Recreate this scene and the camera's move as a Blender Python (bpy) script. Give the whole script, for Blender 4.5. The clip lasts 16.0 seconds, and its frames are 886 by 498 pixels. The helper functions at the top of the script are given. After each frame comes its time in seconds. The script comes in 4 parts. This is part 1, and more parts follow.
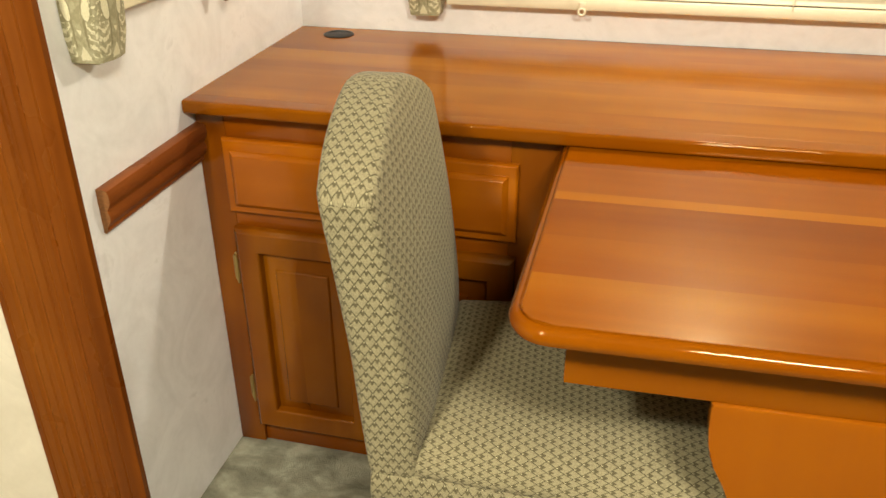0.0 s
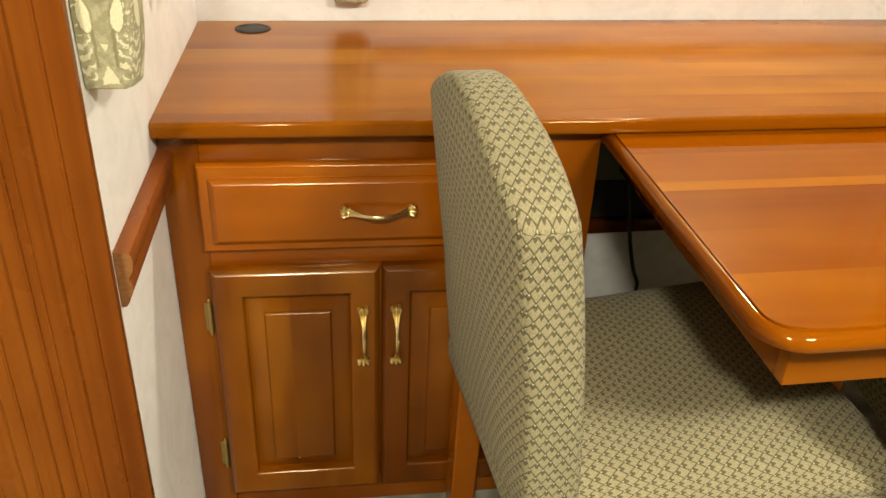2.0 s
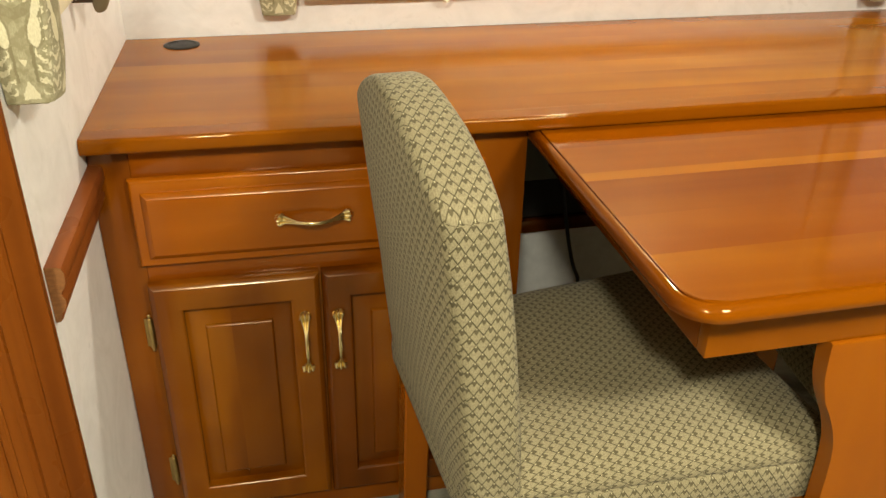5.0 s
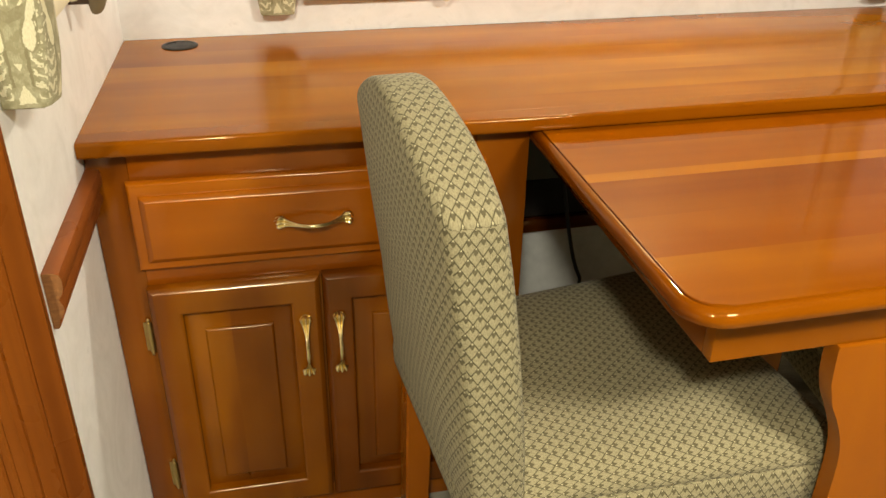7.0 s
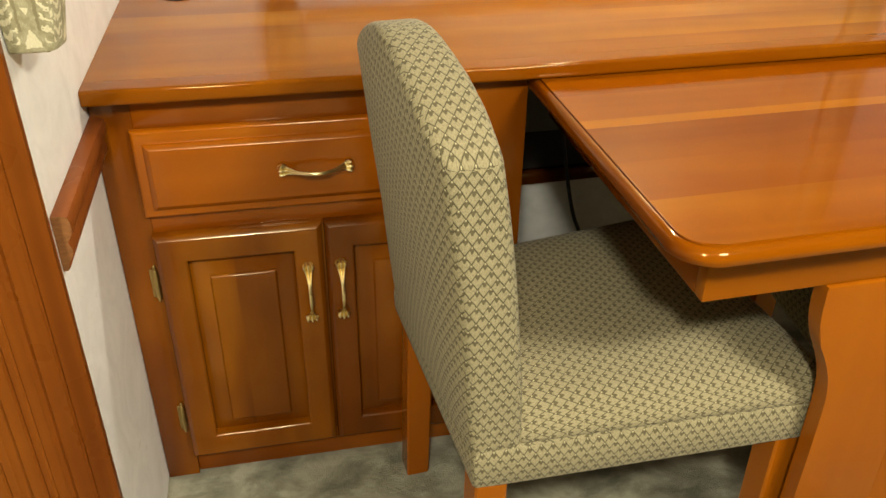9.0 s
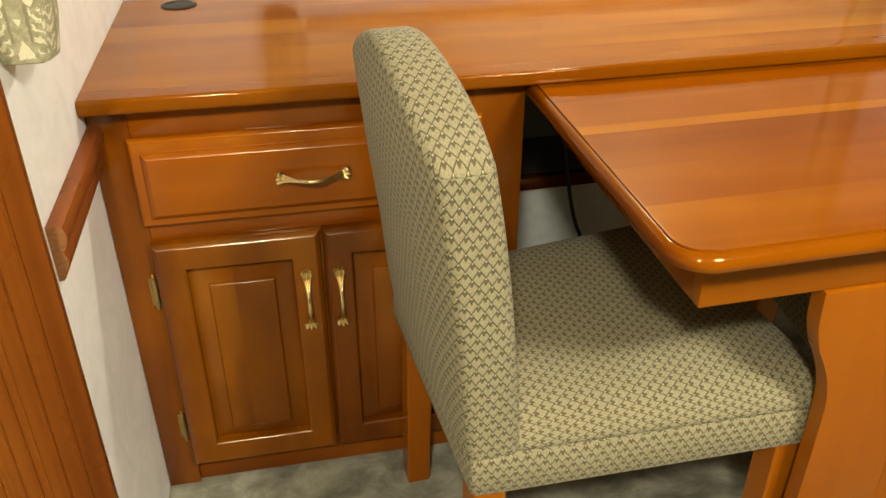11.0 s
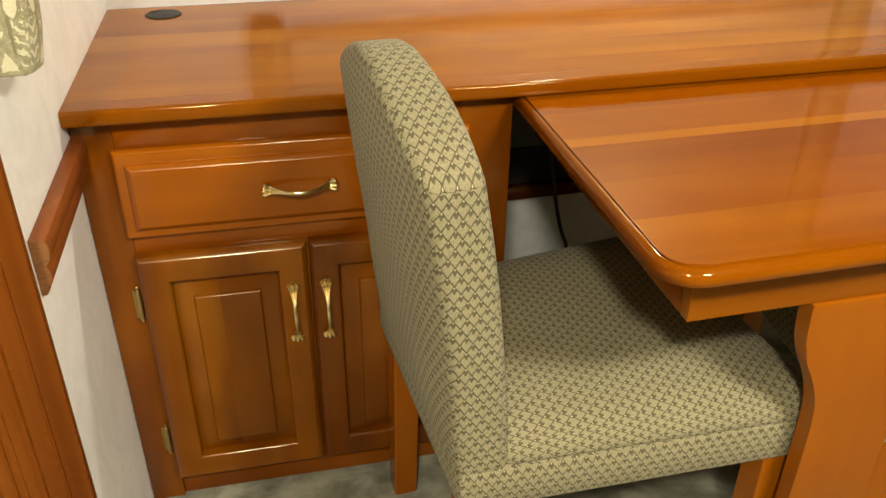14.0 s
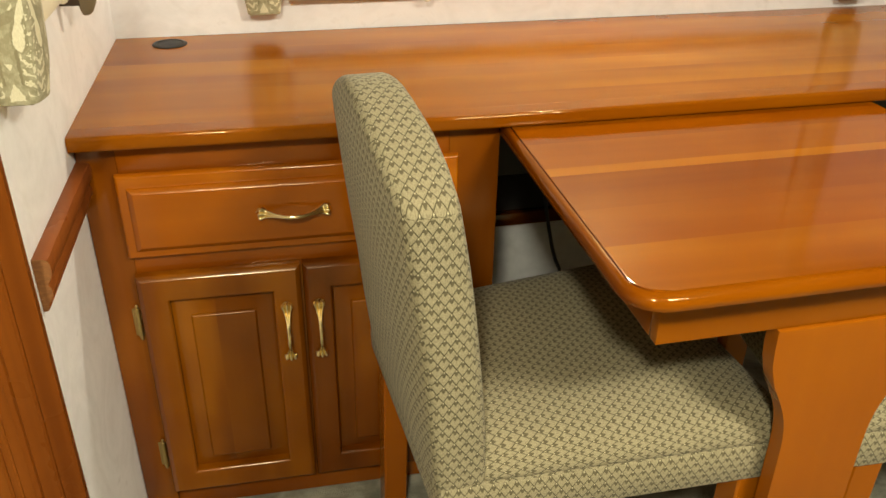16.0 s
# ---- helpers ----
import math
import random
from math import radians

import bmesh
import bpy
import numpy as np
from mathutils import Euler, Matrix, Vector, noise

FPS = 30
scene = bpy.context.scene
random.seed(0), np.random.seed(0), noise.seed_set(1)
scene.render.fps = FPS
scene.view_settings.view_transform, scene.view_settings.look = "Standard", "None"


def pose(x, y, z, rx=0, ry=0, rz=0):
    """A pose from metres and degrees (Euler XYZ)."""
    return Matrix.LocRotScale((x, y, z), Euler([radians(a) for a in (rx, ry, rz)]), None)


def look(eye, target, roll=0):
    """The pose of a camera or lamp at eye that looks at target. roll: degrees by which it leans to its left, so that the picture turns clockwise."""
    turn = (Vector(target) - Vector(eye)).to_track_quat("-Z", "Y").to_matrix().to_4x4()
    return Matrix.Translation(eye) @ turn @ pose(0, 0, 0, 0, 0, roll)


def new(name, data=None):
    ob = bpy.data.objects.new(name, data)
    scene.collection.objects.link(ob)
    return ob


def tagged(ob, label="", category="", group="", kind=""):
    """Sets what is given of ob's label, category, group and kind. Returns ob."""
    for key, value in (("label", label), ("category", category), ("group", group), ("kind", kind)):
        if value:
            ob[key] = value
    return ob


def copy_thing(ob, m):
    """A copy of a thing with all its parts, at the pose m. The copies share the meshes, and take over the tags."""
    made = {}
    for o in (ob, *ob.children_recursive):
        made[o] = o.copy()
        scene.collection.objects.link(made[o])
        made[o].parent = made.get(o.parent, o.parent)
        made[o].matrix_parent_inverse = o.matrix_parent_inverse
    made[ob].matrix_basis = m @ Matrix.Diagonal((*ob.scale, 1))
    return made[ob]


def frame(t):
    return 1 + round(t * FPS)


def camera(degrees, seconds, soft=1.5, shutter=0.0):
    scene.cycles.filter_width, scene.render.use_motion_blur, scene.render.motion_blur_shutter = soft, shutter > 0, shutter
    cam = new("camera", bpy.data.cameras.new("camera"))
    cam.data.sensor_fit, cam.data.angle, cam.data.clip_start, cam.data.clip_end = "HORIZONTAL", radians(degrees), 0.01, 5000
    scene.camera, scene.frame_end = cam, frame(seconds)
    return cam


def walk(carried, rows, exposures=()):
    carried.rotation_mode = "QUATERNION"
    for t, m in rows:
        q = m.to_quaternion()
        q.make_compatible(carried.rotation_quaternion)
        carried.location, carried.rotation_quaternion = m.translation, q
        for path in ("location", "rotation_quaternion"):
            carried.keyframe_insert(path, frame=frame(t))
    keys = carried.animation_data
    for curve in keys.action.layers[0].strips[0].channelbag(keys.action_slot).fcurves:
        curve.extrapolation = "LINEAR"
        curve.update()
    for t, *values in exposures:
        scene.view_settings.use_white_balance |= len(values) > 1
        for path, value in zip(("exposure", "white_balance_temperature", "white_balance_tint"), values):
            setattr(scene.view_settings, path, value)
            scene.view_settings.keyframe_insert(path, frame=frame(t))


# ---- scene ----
cam = camera(56.0, 16.0, shutter=0.4)
PATH = [
    (0, (0.756, -1.244, 1.214), (0.333, 0.462, 0.26), -0.1),
    (0.5, (0.631, -1.183, 1.198), (0.34, 0.539, 0.223), 1.2),
    (1, (0.507, -1.075, 1.192), (0.35, 0.646, 0.186), 1.9),
    (1.5, (0.337, -1.087, 1.186), (0.438, 0.638, 0.179), 2.7),
    (2, (0.241, -1.127, 1.183), (0.503, 0.594, 0.199), 2.6),
    (2.5, (0.26, -1.12, 1.183), (0.532, 0.601, 0.201), 1.8),
    (3, (0.283, -1.134, 1.185), (0.544, 0.587, 0.2), 0.1),
    (3.5, (0.283, -1.156, 1.184), (0.619, 0.566, 0.223), 1.0),
    (4, (0.264, -1.166, 1.18), (0.63, 0.557, 0.233), 1.4),
    (6.5, (0.262, -1.15, 1.177), (0.637, 0.564, 0.217), 1.0),
    (7, (0.263, -1.148, 1.179), (0.635, 0.567, 0.221), 0.9),
    (7.5, (0.263, -1.152, 1.172), (0.627, 0.516, 0.13), 0.9),
    (8, (0.263, -1.157, 1.17), (0.622, 0.5, 0.11), 0.7),
    (8.5, (0.257, -1.166, 1.17), (0.621, 0.498, 0.122), 0.8),
    (9, (0.259, -1.177, 1.173), (0.62, 0.492, 0.132), 0.8),
    (11.5, (0.279, -1.177, 1.175), (0.618, 0.505, 0.147), -0.2),
    (12, (0.283, -1.182, 1.178), (0.62, 0.502, 0.153), -0.5),
    (12.5, (0.278, -1.182, 1.179), (0.627, 0.503, 0.158), -0.0),
    (13, (0.274, -1.178, 1.178), (0.622, 0.505, 0.156), -0.0),
    (13.5, (0.272, -1.17, 1.179), (0.633, 0.511, 0.157), 0.2),
    (14, (0.271, -1.167, 1.179), (0.654, 0.512, 0.161), 0.7),
    (14.5, (0.291, -1.174, 1.184), (0.635, 0.515, 0.169), 0.4),
    (15, (0.331, -1.199, 1.193), (0.628, 0.509, 0.195), 0.5),
    (15.5, (0.335, -1.217, 1.195), (0.631, 0.505, 0.221), 0.8),
    (16, (0.296, -1.215, 1.204), (0.66, 0.496, 0.235), 1.0),
]
EXPOSURES = [(0, -0.12), (0.5, -0.07), (1, -0.03), (1.5, 0.04), (2, 0.03), (2.5, 0.10), (3, 0.02), (3.5, -0.13), (4, -0.15), (7, -0.07), (9, -0.05), (12.5, -0.03), (14, -0.09), (15, -0.04), (15.5, -0.06), (16, -0.16)]
walk(cam, [(t, look(eye, target, roll)) for t, eye, target, roll in PATH], EXPOSURES)

# ---- world, lights and exposure ----
world = bpy.data.worlds.new("world")
scene.world = world
world.use_nodes = True
wn = world.node_tree.nodes
wn["Background"].inputs[0].default_value = (1.0, 0.9, 0.75, 1)
wn["Background"].inputs[1].default_value = 0.02


def point_lamp(name, place, radius, watts, colour):
    data = bpy.data.lights.new(name, "POINT")
    data.shadow_soft_size, data.energy, data.color = radius, watts, colour
    ob = new(name, data)
    ob.location = place
    return ob


WARM = (1.0, 0.92, 0.745)
# two ceiling fixtures: place, size along x and y, watts, radius of the glow at its sides
LAMPS = ((1.25, -1.60, 0.46, 0.30, 46, 0.15), (0.05, -1.74, 0.15, 0.15, 40, 0.06))
for x, y, sx, sy, watts, radius in LAMPS:
    data = bpy.data.lights.new("ceiling_lamp_light", "AREA")
    data.shape, data.size, data.size_y = "RECTANGLE", sx, sy
    data.energy, data.color = watts, WARM
    new("ceiling_lamp_light", data).location = (x, y, 1.945)
    point_lamp("ceiling_lamp_side_light", (x, y, 1.86), radius, 0.45 * watts, WARM)
point_lamp("puck_lamp_light", (0.95, 0.33, 1.42), 0.03, 20.0, WARM)


# ---- materials ----
class Tree:
    """Short-hand for building node trees."""

    def __init__(self, name):
        self.mat = bpy.data.materials.new(name)
        self.mat.use_nodes = True
        self.nt = self.mat.node_tree
        self.bsdf = self.nt.nodes["Principled BSDF"]

    def node(self, kind, **props):
        n = self.nt.nodes.new(kind)
        for k, v in props.items():
            if k == "operation":
                n.operation = v
            elif k == "data_type":
                n.data_type = v
            elif k == "blend_type":
                n.blend_type = v
            elif k == "wave_type":
                n.wave_type = v
            elif k == "bands_direction":
                n.bands_direction = v
        return n

    def put(self, socket, value):
        if isinstance(value, bpy.types.NodeSocket):
            self.nt.links.new(value, socket)
        elif isinstance(value, tuple) and len(value) == 3 and socket.type == "RGBA":
            socket.default_value = (*value, 1)
        else:
            socket.default_value = value

    def math(self, op, a, b=0.0, c=None):
        n = self.node("ShaderNodeMath", operation=op)
        self.put(n.inputs[0], a)
        self.put(n.inputs[1], b)
        if c is not None:
            self.put(n.inputs[2], c)
        return n.outputs[0]

    def mix(self, f, a, b, blend="MIX"):
        n = self.node("ShaderNodeMix", data_type="RGBA", blend_type=blend)
        self.put(n.inputs[0], f)
        self.put(n.inputs[6], a)
        self.put(n.inputs[7], b)
        return n.outputs[2]

    def coords(self, kind="Object"):
        return self.node("ShaderNodeTexCoord").outputs[kind]

    def scaled(self, vec, scale, shift=None):
        n = self.node("ShaderNodeMapping")
        self.put(n.inputs[0], vec)
        n.inputs[3].default_value = scale
        if shift is not None:
            self.put(n.inputs[1], shift)
        return n.outputs[0]

    def noise(self, vec, scale, detail=3.0, rough=0.55, distortion=0.0):
        n = self.node("ShaderNodeTexNoise")
        self.put(n.inputs["Vector"], vec)
        n.inputs["Scale"].default_value = scale
        n.inputs["Detail"].default_value = detail
        n.inputs["Roughness"].default_value = rough
        n.inputs["Distortion"].default_value = distortion
        return n.outputs[0]

    def ramp(self, f, *stops):
        n = self.node("ShaderNodeValToRGB")
        self.put(n.inputs[0], f)
        els = n.color_ramp.elements
        while len(els) < len(stops):
            els.new(0.5)
        for e, (p, c) in zip(els, stops):
            e.position = p
            e.color = (*c, 1) if len(c) == 3 else c
        return n.outputs[0]

    def grey(self, f, *stops):
        return self.ramp(f, *[(p, (v, v, v)) for p, v in stops])

    def bump(self, height, strength, distance):
        n = self.node("ShaderNodeBump")
        n.inputs["Strength"].default_value = strength
        n.inputs["Distance"].default_value = distance
        self.put(n.inputs["Height"], height)
        self.nt.links.new(n.outputs[0], self.bsdf.inputs["Normal"])

    def done(self, colour, rough, metal=0.0, coat=0.0, coat_rough=0.1, sheen=0.0):
        b = self.bsdf.inputs
        self.put(b["Base Color"], colour)
        self.put(b["Roughness"], rough)
        b["Metallic"].default_value = metal
        b["Coat Weight"].default_value = coat
        self.put(b["Coat Roughness"], coat_rough)
        b["Sheen Weight"].default_value = sheen
        return self.mat


def cherry(name, grain, dark, mid, light, coat=0.55, coat_rough=0.12, figure=1.0, tint=(1.0, 0.78, 0.45), streak=0.07, side_shade=False):
    """Stained, lacquered cherry; grain is the axis along which the fibres run; the object's colour tints each stave."""
    t = Tree(name)
    info = t.node("ShaderNodeObjectInfo")
    shift = t.math("MULTIPLY", info.outputs["Random"], 13.0)
    long, across = 0.5, 4.5
    scale = {"x": (long, across, across), "y": (across, long, across), "z": (across, across, long)}[grain]
    vec = t.scaled(t.coords(), scale, shift)
    broad = t.noise(vec, 1.6, 2.0, 0.5, 0.6)
    fine_scale = tuple(s * k for s, k in zip(scale, {"x": (1.4, 12, 12), "y": (12, 1.4, 12), "z": (14, 14, 1.4)}[grain]))
    fine = t.noise(t.scaled(t.coords(), fine_scale, shift), 1.0, 3.0 if coat_rough > 0.16 else 1.0, 0.5)
    cloud = t.noise(t.scaled(t.coords(), (1, 1, 1), shift), 5.0, 2.0)
    f = t.math("MULTIPLY_ADD", t.math("SUBTRACT", fine, 0.5), streak, t.math("MULTIPLY_ADD", t.math("SUBTRACT", broad, 0.5), 0.7 * figure, 0.5))
    f = t.math("MULTIPLY_ADD", t.math("SUBTRACT", cloud, 0.5), 0.35 * figure, f)
    c = t.ramp(f, (0.28, dark), (0.5, mid), (0.74, light))
    c = t.mix(1.0, c, info.outputs["Color"], "MULTIPLY")
    if side_shade:  # shade on the faces turned along x, put into the colour
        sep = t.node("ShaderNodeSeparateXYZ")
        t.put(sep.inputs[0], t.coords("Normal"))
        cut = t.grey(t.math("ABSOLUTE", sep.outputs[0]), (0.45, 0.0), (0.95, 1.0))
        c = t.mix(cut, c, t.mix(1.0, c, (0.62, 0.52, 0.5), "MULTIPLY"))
    smear = t.noise(t.coords(), 9.0, 3.0)
    if coat_rough > 0.16:
        t.bump(fine, 0.015, 0.0004)
    t.done(c, t.grey(smear, (0.3, coat_rough * 0.75), (0.7, coat_rough * 1.35)))
    t.bsdf.inputs["Specular IOR Level"].default_value = coat
    t.bsdf.inputs["IOR"].default_value = 1.38
    t.bsdf.inputs["Specular Tint"].default_value = (*tint, 1)
    return t.mat


RED, MIDW, GOLD = (0.205, 0.053, 0.0008), (0.295, 0.092, 0.0012), (0.39, 0.148, 0.0022)
wood_x = cherry("cherry_along_x", "x", RED, MIDW, GOLD, coat=0.40, coat_rough=0.155, figure=0.9, tint=(1.0, 0.78, 0.32))
wood_y = cherry("cherry_along_y", "y", RED, MIDW, GOLD, coat=0.40, coat_rough=0.155, figure=0.9, tint=(1.0, 0.78, 0.32))
wood_table = cherry("table_cherry_along_x", "x", RED, MIDW, GOLD, coat=0.38, coat_rough=0.095, figure=0.9, tint=(1.0, 0.70, 0.22))
wood_edge = cherry("cherry_moulding", "x", RED, MIDW, GOLD, coat=0.55, coat_rough=0.06, figure=0.6)
table_edge = cherry("table_moulding", "x", RED, MIDW, GOLD, coat=0.55, coat_rough=0.06, figure=0.6, side_shade=True)
CD, CM, CL = (0.112, 0.0275, 0.0008), (0.20, 0.056, 0.0012), (0.33, 0.112, 0.0025)
case_x = cherry("cabinet_cherry_along_x", "x", CD, CM, CL, coat=0.9, coat_rough=0.165, figure=1.25, tint=(1.0, 0.85, 0.6))
case_z = cherry("cabinet_cherry_along_z", "z", CD, CM, CL, coat=0.9, coat_rough=0.165, figure=1.25, tint=(1.0, 0.85, 0.6))
leg_z = cherry("leg_cherry_along_z", "z", (0.22, 0.056, 0.003), (0.29, 0.079, 0.002), (0.36, 0.110, 0.003), coat=0.5, coat_rough=0.18, figure=0.6)
trim_z = cherry("trim_cherry_along_z", "z", (0.115, 0.027, 0.0026), (0.19, 0.05, 0.0046), (0.26, 0.08, 0.008), coat=0.35, coat_rough=0.3, figure=0.9, streak=0.4)
trim_y = cherry("trim_cherry_along_y", "y", (0.14, 0.036, 0.008), (0.21, 0.058, 0.012), (0.30, 0.09, 0.018), coat=0.3, coat_rough=0.3, figure=1.2)


def cut_end():
    t = Tree("bare_cut_wood")
    n = t.noise(t.scaled(t.coords(), (30, 30, 90)), 3.0, 4.0)
    return t.done(t.ramp(n, (0.3, (0.17, 0.062, 0.012)), (0.7, (0.26, 0.105, 0.024))), 0.75)


def wallpaper(name, low, high):
    t = Tree(name)
    v = t.coords()
    big = t.noise(v, 7.0, 5.0, 0.6, 1.6)
    small = t.noise(v, 60.0, 3.0, 0.6)
    f = t.math("MULTIPLY_ADD", t.math("SUBTRACT", small, 0.5), 0.25, big)
    t.bump(small, 0.12, 0.0008)
    return t.done(t.ramp(f, (0.30, low), (0.52, high), (0.62, tuple(min(1, c * 1.04) for c in high)), (0.72, low)), 0.55)


def carpet_mat():
    t = Tree("grey_cut_pile_carpet")
    v = t.coords()
    brushed = t.noise(t.scaled(v, (1.0, 1.4, 1)), 11.0, 6.0, 0.62, 0.3)
    tuft = t.noise(v, 420.0, 2.0, 0.7)
    clump = t.noise(v, 90.0, 3.0, 0.6)
    c = t.ramp(brushed, (0.36, (0.105, 0.104, 0.064)), (0.5, (0.24, 0.238, 0.165)), (0.64, (0.45, 0.438, 0.32)))
    c = t.mix(t.grey(tuft, (0.3, 0.0), (0.75, 0.4)), c, (0.42, 0.405, 0.28))
    t.bump(t.math("ADD", tuft, t.math("MULTIPLY", clump, 0.8)), 0.9, 0.006)
    return t.done(c, 1.0, sheen=0.05)


def upholstery():
    """Woven chair fabric: upright diamonds ruled in olive; at the top of each a pale knot over a dark, three-pointed crown."""
    t = Tree("diamond_weave_upholstery")
    sep = t.node("ShaderNodeSeparateXYZ")
    uv = t.coords("UV")
    t.put(sep.inputs[0], uv)
    wob = t.math("SUBTRACT", t.noise(uv, 60.0, 2.0), 0.5)
    fray = t.math("SUBTRACT", t.noise(uv, 900.0, 1.0), 0.5)
    p = t.math("DIVIDE", t.math("MULTIPLY_ADD", wob, 0.0016, sep.outputs[0]), 0.0154)
    q = t.math("DIVIDE", t.math("MULTIPLY_ADD", wob, 0.0016, sep.outputs[1]), 0.0226)
    fa = t.math("FRACT", t.math("ADD", p, q))
    fb = t.math("FRACT", t.math("SUBTRACT", q, p))
    up = t.math("MULTIPLY_ADD", t.math("ADD", fa, fb), -0.5, 1.0)          # 0 at the diamond's top, 1 at its foot
    w = t.math("MULTIPLY_ADD", fray, 0.10, t.math("ABSOLUTE", t.math("SUBTRACT", fa, fb)))
    up = t.math("MULTIPLY_ADD", fray, 0.05, up)

    def inside(x, soft=0.05):
        return t.math("MULTIPLY", t.math("MINIMUM", t.math("MAXIMUM", x, 0.0), soft), 1.0 / soft)

    edge = t.math("MINIMUM", t.math("MINIMUM", fa, t.math("SUBTRACT", 1.0, fa)), t.math("MINIMUM", fb, t.math("SUBTRACT", 1.0, fb)))
    line = t.grey(edge, (0.030, 1.0), (0.074, 0.0))
    under = inside(t.math("SUBTRACT", t.math("MULTIPLY_ADD", up, 2.2, -0.06), w))
    taper = t.math("MULTIPLY_ADD", t.math("MAXIMUM", t.math("SUBTRACT", up, 0.23), 0.0), -1.40, 0.38)
    crown = t.math("MULTIPLY", inside(t.math("SUBTRACT", taper, w)), t.math("MULTIPLY", under, inside(t.math("SUBTRACT", up, 0.125))))
    crown = t.math("MULTIPLY", crown, inside(t.math("SUBTRACT", 0.45, up)))
    knot = inside(t.math("SUBTRACT", 1.0, t.math("ADD", t.math("MULTIPLY", t.math("ABSOLUTE", t.math("SUBTRACT", up, 0.075)), 17.0), t.math("MULTIPLY", w, 5.5))), 0.4)
    fleck = t.math("MULTIPLY", inside(t.math("SUBTRACT", t.noise(uv, 420.0, 1.0), 0.62), 0.04), inside(t.math("SUBTRACT", up, 0.4)))
    yarn = t.noise(t.scaled(uv, (1, 0.4, 1)), 700.0, 2.0, 0.8)
    stain = t.noise(t.coords(), 6.0, 3.0)
    pale = t.ramp(yarn, (0.3, (0.194, 0.171, 0.095)), (0.7, (0.362, 0.322, 0.183)))
    pale = t.mix(t.grey(stain, (0.35, 0.0), (0.7, 0.25)), pale, (0.222, 0.199, 0.105))
    dark = t.ramp(yarn, (0.3, (0.040, 0.033, 0.011)), (0.7, (0.080, 0.067, 0.024)))
    c = t.mix(t.math("MULTIPLY", fleck, 0.25), pale, dark)
    c = t.mix(t.math("MULTIPLY", line, 0.86), c, dark)
    c = t.mix(t.math("MULTIPLY", crown, 0.80), c, dark)
    c = t.mix(t.math("MULTIPLY", knot, 0.9), c, (0.55, 0.50, 0.30))
    relief = t.math("MULTIPLY_ADD", yarn, 0.4, t.math("MULTIPLY_ADD", t.math("MAXIMUM", line, crown), -0.6, t.math("MULTIPLY", knot, 0.5)))
    t.bump(relief, 0.7, 0.0014)
    return t.done(c, 0.95, sheen=0.06)


